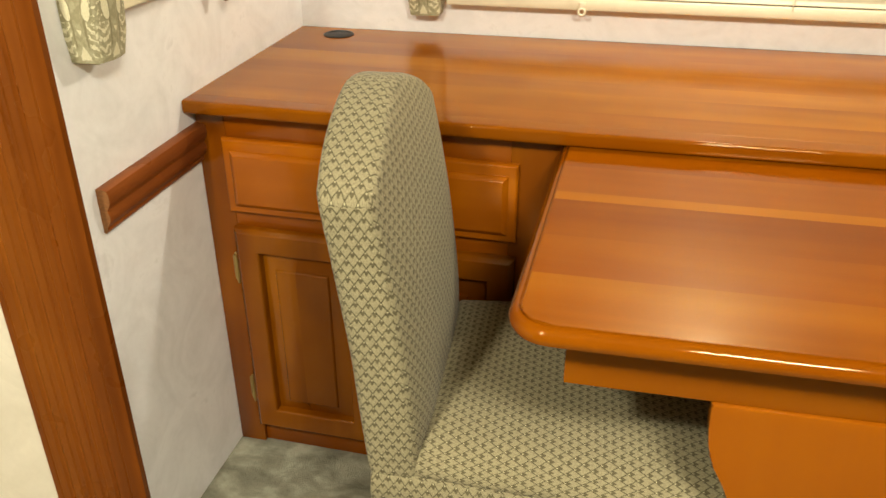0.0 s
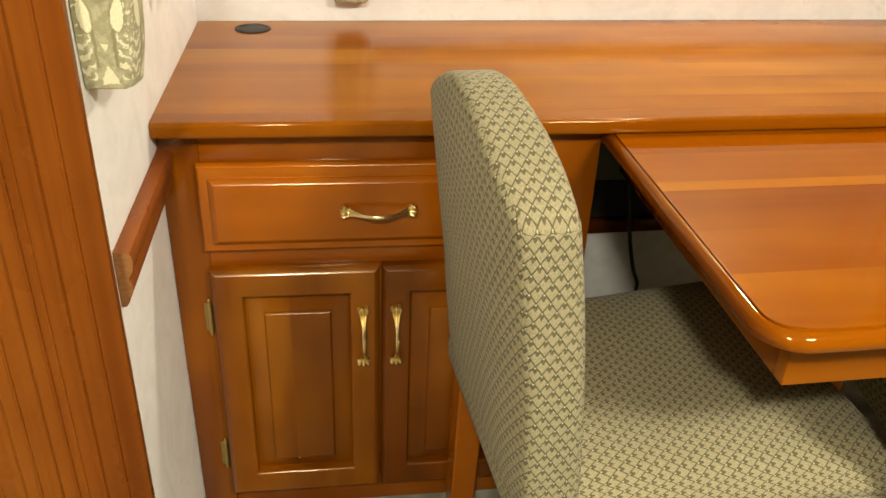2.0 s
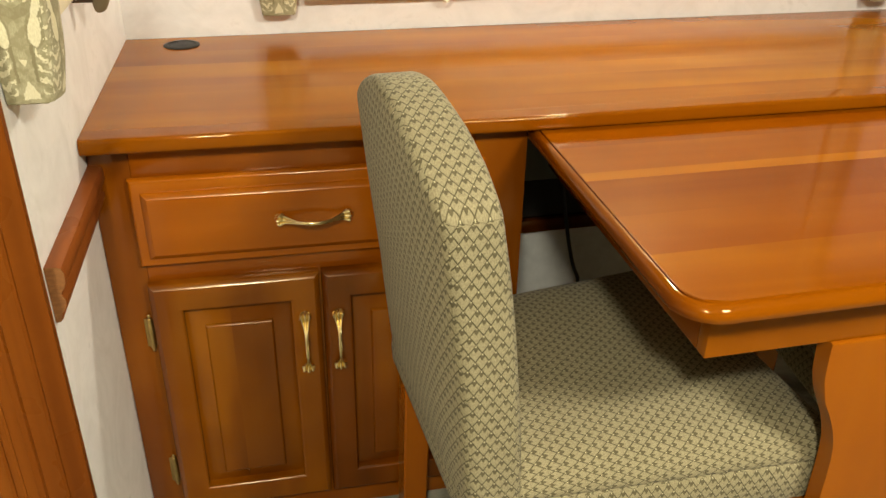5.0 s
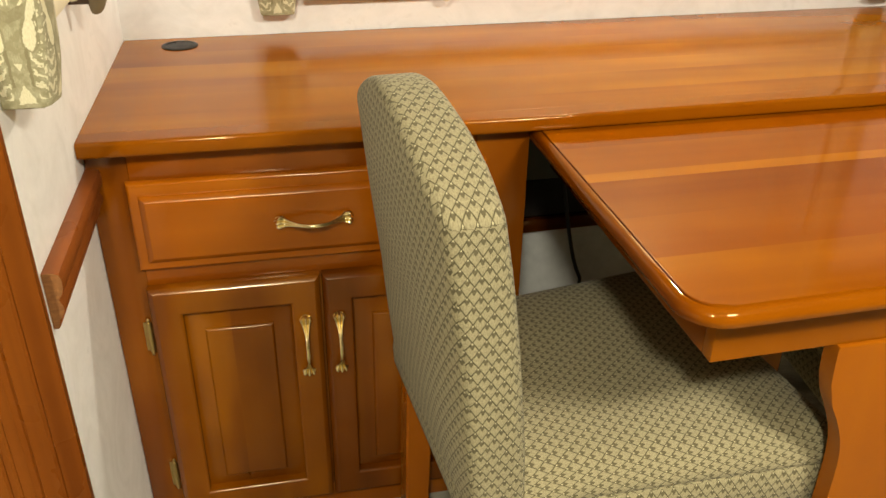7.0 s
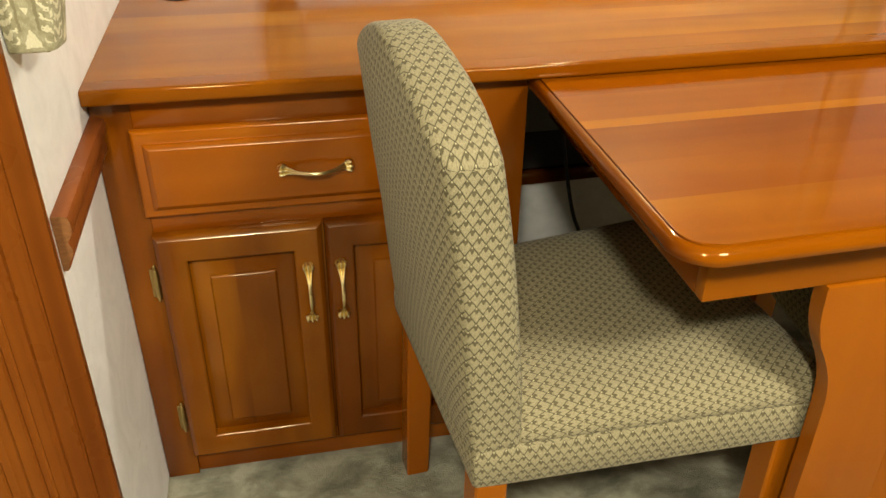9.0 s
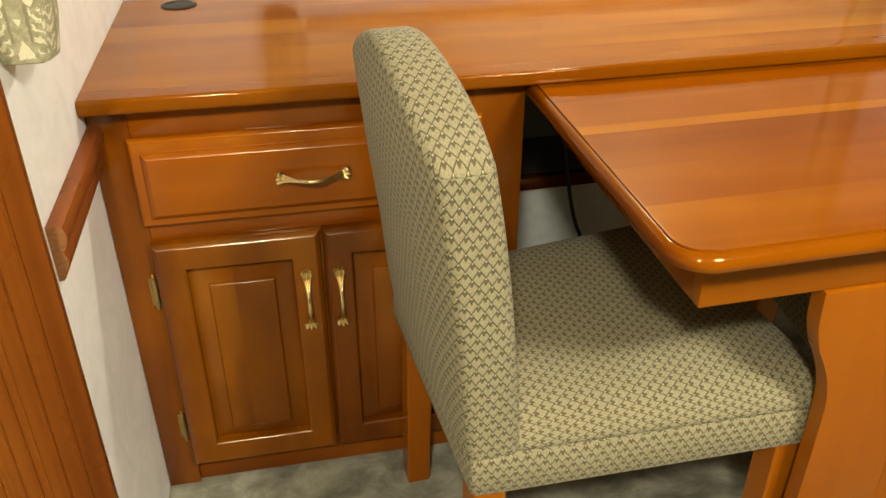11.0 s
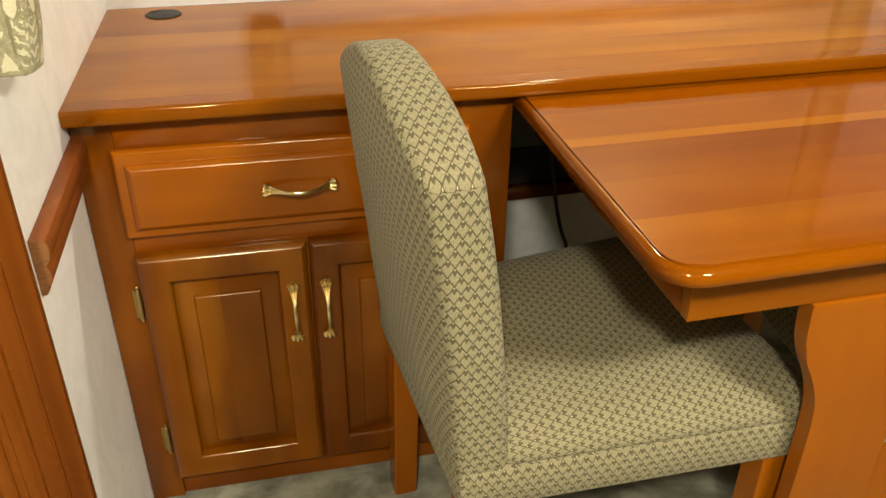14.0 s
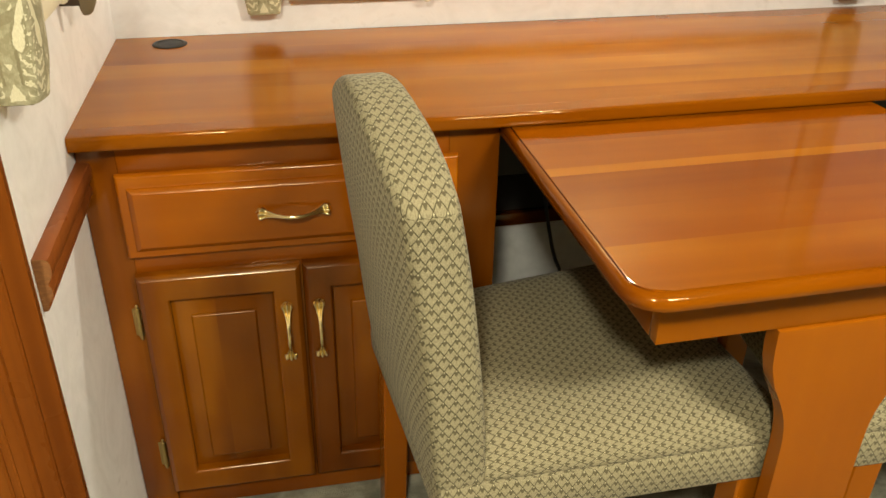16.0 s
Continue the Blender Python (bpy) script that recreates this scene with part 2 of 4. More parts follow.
def damask():
    """Lambrequin fabric: mirrored cream plumes, fronds and darts on olive; UV u is 0 on a face's middle line, v is 0 at the foot."""
    t = Tree("olive_cream_damask")
    sep = t.node("ShaderNodeSeparateXYZ")
    t.put(sep.inputs[0], t.coords("UV"))
    wob = t.math("SUBTRACT", t.noise(t.coords("UV"), 130.0, 3.0, 0.6), 0.5)
    u = t.math("ADD", t.math("ABSOLUTE", sep.outputs[0]), t.math("MULTIPLY", wob, 0.006))
    v = t.math("ADD", t.math("MULTIPLY", t.math("FRACT", t.math("DIVIDE", sep.outputs[1], 0.138)), 0.138), t.math("MULTIPLY", wob, 0.007))

    def inside(x, soft=0.0006):
        """1 where x is positive."""
        return t.math("MULTIPLY", t.math("MINIMUM", t.math("MAXIMUM", x, 0.0), soft), 1.0 / soft)

    def both(a, c):
        return t.math("MULTIPLY", a, c)

    def ellipse(cu, lean, ru, cv, rv):
        du = t.math("DIVIDE", t.math("SUBTRACT", u, t.math("MULTIPLY_ADD", t.math("SUBTRACT", v, cv), lean, cu)), ru)
        dv = t.math("DIVIDE", t.math("SUBTRACT", v, cv), rv)
        return inside(t.math("SUBTRACT", 1.0, t.math("ADD", t.math("MULTIPLY", du, du), t.math("MULTIPLY", dv, dv))), 0.15)

    def band(x, lo, hi):
        return both(inside(t.math("SUBTRACT", x, lo)), inside(t.math("SUBTRACT", hi, x)))

    dart = both(inside(t.math("SUBTRACT", t.math("MULTIPLY", t.math("SUBTRACT", 0.025, v), 0.46), u)), band(v, 0.004, 0.03))
    heart = both(inside(t.math("SUBTRACT", t.math("MULTIPLY", t.math("SUBTRACT", v, 0.038), 0.55), u)), band(v, 0.038, 0.046))
    plume = t.math("MAXIMUM", ellipse(0.0155, 0.12, 0.0062, 0.073, 0.0165), ellipse(0.0215, 0.35, 0.0042, 0.099, 0.017))
    wave = t.math("SINE", t.math("MULTIPLY", t.math("ADD", t.math("ADD", v, t.math("MULTIPLY", t.math("ABSOLUTE", t.math("SUBTRACT", u, 0.022)), -0.9)), t.math("MULTIPLY", wob, 0.012)), 480.0))
    frond = both(inside(t.math("SUBTRACT", wave, 0.25), 0.2), both(band(u, 0.0115, 0.031), band(v, 0.008, 0.056)))
    fleck = both(inside(t.math("SUBTRACT", t.noise(t.coords("UV"), 190.0, 1.0, 0.5), 0.60), 0.02), both(inside(t.math("SUBTRACT", u, 0.021)), inside(t.math("SUBTRACT", v, 0.02))))
    fan = t.math("SINE", t.math("MULTIPLY", t.math("ARCTAN2", u, t.math("SUBTRACT", v, 0.088)), 11.0))
    ray = both(inside(t.math("SUBTRACT", fan, 0.72), 0.15), both(inside(t.math("SUBTRACT", v, 0.101)), inside(t.math("SUBTRACT", 0.016, u))))
    cream = dart
    for m in (heart, plume, frond, fleck, ray):
        cream = t.math("MAXIMUM", cream, m)
    spindle = both(inside(t.math("SUBTRACT", 0.0018, t.math("ABSOLUTE", t.math("SUBTRACT", u, 0.0092)))), band(v, 0.022, 0.06))
    wing = both(inside(t.math("SUBTRACT", 0.006, t.math("ABSOLUTE", t.math("SUBTRACT", v, t.math("MULTIPLY_ADD", u, 0.45, 0.090))))), inside(t.math("SUBTRACT", 0.017, u)))
    halo = ellipse(0.0165, 0.14, 0.0095, 0.075, 0.021)
    dim = t.math("MAXIMUM", t.math("MULTIPLY", spindle, 1.0), t.math("MULTIPLY", t.math("MAXIMUM", wing, halo), 0.6))
    thread = t.noise(t.scaled(t.coords("UV"), (1, 0.3, 1)), 900.0, 2.0)
    olive = t.ramp(thread, (0.3, (0.31, 0.285, 0.165)), (0.7, (0.43, 0.40, 0.25)))
    olive = t.mix(t.grey(t.noise(t.coords("UV"), 110.0, 2.0, 0.5), (0.42, 0.0), (0.56, 0.8)), olive, (0.27, 0.245, 0.13))
    olive = t.mix(dim, olive, (0.22, 0.195, 0.10))
    c = t.mix(cream, olive, t.ramp(thread, (0.3, (0.58, 0.54, 0.34)), (0.7, (0.72, 0.68, 0.47))))
    t.bump(t.math("ADD", cream, thread), 0.35, 0.0008)
    return t.done(c, 0.85, sheen=0.1)


def plain(name, colour, rough, metal=0.0, wear=0.08, coat=0.0):
    t = Tree(name)
    n = t.noise(t.coords(), 35.0, 4.0)
    lo = tuple(c * (1 - wear) for c in colour)
    hi = tuple(min(1, c * (1 + wear)) for c in colour)
    return t.done(t.ramp(n, (0.3, lo), (0.7, hi)), t.grey(n, (0.3, rough * 0.85), (0.7, min(1, rough * 1.2))), metal, coat)


bare = cut_end()
paper = wallpaper("cream_marbled_wallpaper", (0.81, 0.81, 0.80), (0.89, 0.89, 0.885))
paper_body = wallpaper("cream_body_wallpaper", (0.78, 0.72, 0.58), (0.84, 0.78, 0.64))
# for walls out of view; dark so that they bounce little light
tan = plain("unseen_wall_brown", (0.11, 0.075, 0.045), 0.6)
ceiling_white = plain("off_white_ceiling_vinyl", (0.60, 0.56, 0.47), 0.7)
carpet = carpet_mat()
fabric = upholstery()
scrolls = damask()
taupe = plain("taupe_painted_wood", (0.20, 0.155, 0.085), 0.6)
dark_brown = plain("dark_brown_painted_metal", (0.055, 0.032, 0.016), 0.5)
brass = plain("polished_brass", (0.96, 0.80, 0.42), 0.22, 1.0, 0.06)
dull_brass = plain("tarnished_brass", (0.50, 0.37, 0.14), 0.38, 1.0, 0.15)
black_plastic = plain("black_plastic", (0.009, 0.009, 0.008), 0.5)
cable_black = plain("black_cable_rubber", (0.01, 0.01, 0.01), 0.5)
blind_cream = plain("cream_aluminium_blind", (0.80, 0.74, 0.54), 0.45, 0.0, 0.04)
panel_white = plain("grey_white_panel", (0.62, 0.63, 0.59), 0.6)
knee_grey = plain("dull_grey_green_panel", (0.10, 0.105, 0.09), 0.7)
# near-black stand-in for the shaded hollow under the desk
dark_void = plain("black_shade_strip", (0.02, 0.018, 0.015), 0.9)
underlay = plain("black_dust_cover", (0.02, 0.02, 0.02), 0.95)
bronze = plain("dark_window_frame", (0.03, 0.027, 0.024), 0.4, 0.4)


def glass_mat():
    t = Tree("dark_window_glass")
    t.bsdf.inputs["Transmission Weight"].default_value = 1.0
    t.bsdf.inputs["IOR"].default_value = 1.45
    return t.done((0.75, 0.8, 0.8), 0.02)


glass = glass_mat()


def glow(name, colour, strength):
    t = Tree(name)
    t.bsdf.inputs["Emission Color"].default_value = (*colour, 1)
    t.bsdf.inputs["Emission Strength"].default_value = strength
    return t.done((0.8, 0.8, 0.75), 0.5)


lamp_glow = glow("lit_lamp_diffuser", (1.0, 0.84, 0.6), 6.0)

# ---- mesh helpers; everything is modelled in world metres and moved to its thing's base ----
BASE, SKEWED = {}, set()


def finish(bm, name, mat, smooth=True, uv_shift=(0, 0, 0), uv=None):
    """A mesh with UVs in metres: box-projected, or as uv gives them from a place and its face's normal."""
    bmesh.ops.recalc_face_normals(bm, faces=bm.faces)
    layer = bm.loops.layers.uv.new("UVMap")
    for f in bm.faces:
        n = f.normal
        for loop in f.loops:
            c = loop.vert.co - Vector(uv_shift)
            if uv:
                loop[layer].uv = uv(c, n)
            elif abs(n.z) > 0.62:
                loop[layer].uv = (c.y, c.x)
            elif abs(n.y) > abs(n.x):
                loop[layer].uv = (c.x, c.z)
            else:
                loop[layer].uv = (c.y, c.z)
        f.smooth = smooth
    me = bpy.data.meshes.new(name)
    bm.to_mesh(me)
    bm.free()
    me.materials.append(mat)
    if smooth:
        me.set_sharp_from_angle(angle=radians(38))
    return me


def thing(name, base, label, category, group="", kind=""):
    ob = new(name)
    ob.location = base
    BASE[ob] = Vector(base)
    return tagged(ob, label, category, group, kind)


def part(name, bm, material, parent, label="", smooth=True, tint=None, uv_shift=(0, 0, 0), uv=None):
    base = BASE[parent]
    if parent in SKEWED:
        skewed(bm)
    me = finish(bm, name, material, smooth, Vector(uv_shift), uv)
    me.transform(Matrix.Translation(-base))
    ob = new(name, me)
    ob.parent = parent
    BASE[ob] = base
    if tint:
        ob.color = (*tint, 1)
    return tagged(ob, label)


def single(name, bm, material, base, label, category, group="", kind="", smooth=True, tint=(1, 1, 1)):
    """A thing that is one mesh."""
    me = finish(bm, name, material, smooth)
    me.transform(Matrix.Translation(-Vector(base)))
    ob = new(name, me)
    ob.color = (*tint, 1)
    ob.location = base
    BASE[ob] = Vector(base)
    return tagged(ob, label, category, group, kind)


def box(lo, hi, r=0.0, seg=2, bm=None):
    bm = bm or bmesh.new()
    lo, hi = Vector(lo), Vector(hi)
    made = bmesh.ops.create_cube(bm, size=1.0)["verts"]
    for v in made:
        v.co = Vector([(lo[i] + hi[i]) / 2 + v.co[i] * (hi[i] - lo[i]) for i in range(3)])
    if r:
        edges = list({e for v in made for e in v.link_edges})
        bmesh.ops.bevel(bm, geom=edges, offset=r, segments=seg, profile=0.5, affect="EDGES")
    return bm


def loft(bm, rings, closed=True, caps=True):
    """Skin a list of rings of points."""
    rows = [[bm.verts.new(p) for p in ring] for ring in rings]
    n = len(rows[0])
    for a, b in zip(rows, rows[1:]):
        for i in range(n if closed else n - 1):
            bm.faces.new((a[i], a[(i + 1) % n], b[(i + 1) % n], b[i]))
    if caps:
        bm.faces.new(rows[0][::-1])
        bm.faces.new(rows[-1])
    return bm


def tube(points, radius, n=8, bm=None):
    bm = bm or bmesh.new()
    rings = []
    pts = [Vector(p) for p in points]
    for i, p in enumerate(pts):
        d = (pts[min(i + 1, len(pts) - 1)] - pts[max(i - 1, 0)]).normalized()
        a = d.orthogonal().normalized() if abs(d.z) < 0.9 else Vector((1, 0, 0))
        a = (a - d * a.dot(d)).normalized()
        b = d.cross(a)
        rings.append([p + radius * (a * math.cos(k * math.tau / n) + b * math.sin(k * math.tau / n)) for k in range(n)])
    return loft(bm, rings)


def lathe(profile, centre, n=32, bm=None):
    bm = bm or bmesh.new()
    rings = [[Vector(centre) + Vector((r * math.cos(k * math.tau / n), r * math.sin(k * math.tau / n), z)) for k in range(n)] for r, z in profile]
    return loft(bm, rings)


def extrude_profile(profile, axis, a, b, bm=None):
    """Sweep a closed 2D profile along x or y or z from a to b; the profile's two numbers fill the other two axes in order."""
    bm = bm or bmesh.new()

    def place(p, s):
        return {"x": (s, p[0], p[1]), "y": (p[0], s, p[1]), "z": (p[0], p[1], s)}[axis]

    return loft(bm, [[place(p, a) for p in profile], [place(p, b) for p in profile]])


def rect_ring(x0, x1, z0, z1, y):
    return [(x0, y, z0), (x1, y, z0), (x1, y, z1), (x0, y, z1)]


def nested(bm, steps, cap=True):
    """A relief in a vertical front: rectangles (x0, x1, z0, z1, y) from the outside in, joined by slopes."""
    rows = [[bm.verts.new(p) for p in rect_ring(*s)] for s in steps]
    for a, b in zip(rows, rows[1:]):
        for i in range(4):
            bm.faces.new((a[i], a[(i + 1) % 4], b[(i + 1) % 4], b[i]))
    if cap:
        bm.faces.new(rows[-1])
    return bm


# ---- the room ----
WALL_Y, CEIL, RIGHT, REAR, LEFT = 0.505, 2.02, 2.45, -3.1, -1.6
single("floor", box((LEFT, REAR, -0.03), (RIGHT, WALL_Y + 0.2, 0.0)), carpet, (0, 0, 0), "grey mottled cut-pile carpet on the floor", "floor", kind="structure", smooth=False)

SKEW = 0.034                       # the back wall runs slightly away from the end wall's square


def skewed(bm):
    for v in bm.verts:
        v.co.y += SKEW * max(0.0, v.co.x)
    return bm


# back wall with its window opening, in four pieces of one mesh
WX0, WX1, WZ0, WZ1 = 0.36, 1.55, 0.90, 1.42
bm = bmesh.new()
for lo, hi in (((-0.05, 0), (WX0, CEIL)), ((WX1, 0), (RIGHT, CEIL)), ((WX0, 0), (WX1, WZ0)), ((WX0, WZ1), (WX1, CEIL))):
    box((lo[0], WALL_Y, lo[1]), (hi[0], WALL_Y + 0.06, hi[1]), bm=bm)
single("wall_back", skewed(bm), paper, (0, WALL_Y, 0), "cream marbled wallpapered wall behind the desk", "wall", kind="structure", smooth=False)
# end wall of the slide-out, with its own window opening
LY0, LY1, LZ0, LZ1 = -0.20, 0.18, 0.955, 1.42
bm = bmesh.new()
for lo, hi in (((-0.345, 0), (LY0, CEIL)), ((LY1, 0), (WALL_Y, CEIL)), ((LY0, 0), (LY1, LZ0)), ((LY0, LZ1), (LY1, CEIL))):
    box((-0.05, lo[0], lo[1]), (0.0, hi[0], hi[1]), bm=bm)
single("wall_left", bm, paper, (0, 0, 0), "cream marbled wallpapered end wall beside the desk", "wall", kind="structure", smooth=False)
single("wall_corner", box((LEFT, -0.338, 0), (-0.052, -0.30, CEIL)), paper_body, (-0.6, -0.338, 0), "plain cream wall beyond the fluted trim", "wall", kind="structure", smooth=False)
# added walls out of view: cream one gives fill, brown ones limit bounce
single("wall_side", box((LEFT - 0.05, REAR, 0), (LEFT, -0.30, CEIL)), paper_body, (LEFT, -1.5, 0), "unseen cream side wall that bounces fill light", "wall", kind="structure", smooth=False)
single("wall_right", box((RIGHT, REAR, 0), (RIGHT + 0.05, WALL_Y + 0.2, CEIL)), tan, (RIGHT, -1.5, 0), "unseen brown side wall, dark to cut bounced light", "wall", kind="structure", smooth=False)
single("wall_rear", box((LEFT, REAR - 0.05, 0), (RIGHT, REAR, CEIL)), tan, (0, REAR, 0), "unseen brown rear wall, dark to cut bounced light", "wall", kind="structure", smooth=False)
single("ceiling", box((LEFT, REAR, CEIL), (RIGHT, WALL_Y + 0.2, CEIL + 0.04)), ceiling_white, (0, -1, CEIL), "off-white plain ceiling", "ceiling", kind="structure", smooth=False)
for x, y, sx, sy, _, _ in LAMPS:
    hx, hy = sx / 2, sy / 2
    lamp = thing("ceiling_lamp", (x, y, CEIL), "wide white fluorescent ceiling lamp, lit" if sx > 0.3 else "small square white ceiling lamp, lit", "lamp", "ceiling lamps")
    part("housing", box((x - hx - 0.02, y - hy - 0.02, CEIL - 0.03), (x + hx + 0.02, y + hy + 0.02, CEIL - 0.001), 0.004), ceiling_white, lamp)
    part("diffuser", box((x - hx, y - hy, CEIL - 0.07), (x + hx, y + hy, CEIL - 0.0302), 0.006), lamp_glow, lamp, "glowing frosted diffuser")


def fluted_trim():
    """Wide upright trim with rounded flutes, on the slide-out's corner; it faces the room."""
    x0, x1, yb, yf = -0.172, 0.012, -0.338, -0.352
    prof = [(x0, yb), (x0, yf + 0.004), (x0 + 0.004, yf)]
    # flutes: groove centres and half widths
    for g, w, d in ((-0.156, 0.002, 0.0016), (-0.134, 0.0060, 0.0042), (-0.113, 0.0025, 0.0026), (-0.094, 0.0070, 0.0048), (-0.071, 0.0025, 0.0026),
                    (-0.060, 0.002, 0.0018), (-0.041, 0.0050, 0.0038), (-0.014, 0.0025, 0.0024)):
        prof += [(g - w, yf), (g - w * 0.5, yf + d * 0.75), (g, yf + d), (g + w * 0.5, yf + d * 0.75), (g + w, yf)]
    prof += [(x1 - 0.004, yf), (x1, yf + 0.003), (x1, yb)]
    return extrude_profile(prof, "z", 0.0, CEIL - 0.001)


single("trim_post", fluted_trim(), trim_z, (-0.08, -0.345, 0), "wide reddish cherry trim board with upright flutes", "trim", kind="structure")
single("trim_bead", box((0.0005, -0.3445, 0), (0.006, -0.335, CEIL - 0.001), 0.002), ceiling_white, (0.002, -0.34, 0), "thin white bead along the trim board", "trim", kind="structure")

# chair rail on the end wall
prof = [(0.0005, 0.643), (0.006, 0.643), (0.009, 0.647), (0.0085, 0.652), (0.012, 0.657), (0.016, 0.664), (0.0165, 0.672), (0.0135, 0.678), (0.0135, 0.681),
        (0.018, 0.687), (0.0205, 0.695), (0.0205, 0.706), (0.018, 0.712), (0.012, 0.714), (0.0005, 0.714)]
rail = thing("chair_rail", (0.01, -0.15, 0.643), "dark cherry moulded chair rail with a raw cut end", "moulding", kind="structure")
part("moulding", extrude_profile(prof, "y", -0.294, 0.002), trim_y, rail)
part("cut_end", extrude_profile([(max(0.0006, p[0] - 0.0004), p[1]) for p in prof], "y", -0.2945, -0.294), bare, rail, "pale bare cut end")


# ---- windows, blinds and padded lambrequin legs ----
def window_unit(name, label, along, lo, hi, z0, z1, at, out):
    """A framed dark pane in an opening. along: 'x' or 'y'; at: the wall's inner face; out: +1 or -1 towards the outside."""
    def b(a0, a1, d0, d1, c0, c1, r=0.0):
        d0, d1 = sorted((at + out * d0, at + out * d1))
        return box((a0, d0, c0), (a1, d1, c1), r) if along == "x" else box((d0, a0, c0), (d1, a1, c1), r)

    mid = (lo + hi) / 2
    w = thing(name, (mid, at, z0) if along == "x" else (at, mid, z0), label, "window", kind="structure")
    if along == "x":
        SKEWED.add(w)
    bm = b(lo, hi, 0.018, 0.045, z0, z0 + 0.025)
    for args in ((lo, hi, 0.018, 0.045, z1 - 0.025, z1), (lo, lo + 0.025, 0.018, 0.045, z0 + 0.025, z1 - 0.025), (hi - 0.025, hi, 0.018, 0.045, z0 + 0.025, z1 - 0.025)):
        more = b(*args)
        me = bpy.data.meshes.new("tmp")
        more.to_mesh(me)
        bm.from_mesh(me)
        more.free()
        bpy.data.meshes.remove(me)
    part("window_frame", bm, bronze, w, "dark window frame", False)
    part("pane", b(lo + 0.026, hi - 0.026, 0.028, 0.032, z0 + 0.026, z1 - 0.026), glass, w, smooth=False)
    part("outer_screen", b(lo, hi, 0.048, 0.05, z0, z1), bronze, w, "dark night outside", False)


window_1 = window_unit("window_1", "dark window behind cream blinds above the desk", "x", WX0, WX1, WZ0, WZ1, WALL_Y, 1)
window_2 = window_unit("window_2", "dark window behind cream blinds in the end wall", "y", LY0, LY1, LZ0, LZ1, 0.0, -1)


def blind(along, lo, hi, z0, z1, at, hook):
    """Slatted blind with a bottom rail; at is the plane of its middle."""
    mid = (lo + hi) / 2
    base = (mid, at, z0) if along == "x" else (at, mid, z0)
    bl = thing("window_blind", base, "cream metal slatted blind, lowered and closed", "blind", "window blinds")
    if along == "x":
        SKEWED.add(bl)

    def b(a0, a1, d0, d1, c0, c1, r):
        return box((a0, at + d0, c0), (a1, at + d1, c1), r) if along == "x" else box((at + d0, a0, c0), (at + d1, a1, c1), r)

    part("bottom_rail", b(lo, hi, -0.010, 0.010, z0, z0 + 0.024, 0.004), blind_cream, bl)
    part("head_rail", b(lo, hi, -0.013, 0.013, z1 - 0.03, z1, 0.003), blind_cream, bl)
    z = z0 + 0.034
    prof = [(-0.0115, -0.006), (-0.006, -0.0012), (0.0, 0.003), (0.006, 0.0078), (0.0115, 0.011), (0.0115, 0.0118), (0.006, 0.0088), (0.0, 0.004), (-0.006, -0.0004), (-0.0115, -0.0052)]
    sgn = 1 if along == "x" else -1
    while z < z1 - 0.04:
        pr = [(at + sgn * d * 0.55, z + 1.15 * c) for d, c in prof]
        part("slat", extrude_profile(pr, along, lo + 0.004, hi - 0.004), blind_cream, bl)
        z += 0.0205
    n = 3 if hi - lo > 0.6 else 2
    for k in range(n):
        a = lo + (hi - lo) * (k + 0.5) / n if not hook else lo + 0.26 + k * (hi - lo - 0.4) / (n - 1)
        pts = [(a, at - 0.0135, z0 + 0.02), (a, at - 0.0135, z1 - 0.03)] if along == "x" else [(at + 0.0135, a, z0 + 0.02), (at + 0.0135, a, z1 - 0.03)]
        part("ladder_cord", tube(pts, 0.0012, 6), blind_cream, bl)
    if hook:
        h = Matrix.Translation((hook, at - 0.012, z0 - 0.002)) @ Matrix.Rotation(radians(90), 4, "X")
        bm = bmesh.new()
        rings = []
        for k in range(24):
            a = k * math.tau / 24
            rings.append([h @ Vector(((0.0065 + 0.0028 * math.cos(j * math.tau / 8)) * math.cos(a), (0.0065 + 0.0028 * math.cos(j * math.tau / 8)) * math.sin(a), 0.003 * math.sin(j * math.tau / 8))) for j in range(8)])
        loft(bm, rings + [rings[0]], caps=False)
        bmesh.ops.remove_doubles(bm, verts=bm.verts, dist=1e-6)
        box((hook - 0.006, at - 0.014, z0 + 0.004), (hook + 0.006, at - 0.0101, z0 + 0.018), 0.0015, bm=bm)
        part("hold_down_clip", bm, blind_cream, bl, "white plastic hold-down clip with a hole")
    else:
        bm = lathe([(0.0002, -0.0014), (0.0075, -0.0014), (0.0085, 0.0), (0.0075, 0.0014), (0.0002, 0.0014)], (0, 0, 0), 20)
        bmesh.ops.transform(bm, verts=bm.verts, matrix=Matrix.Translation((at + 0.004, hi + 0.0016, z0 + 0.001)) @ Matrix.Rotation(radians(90), 4, "X"))
        part("end_cap", bm, blind_cream, bl, "round white end cap on the bottom rail")
    return bl


blind("x", 0.336, 1.580, 0.832, 1.46, 0.478, 0.617)
blind("y", -0.225, -0.006, 0.950, 1.46, 0.024, 0)


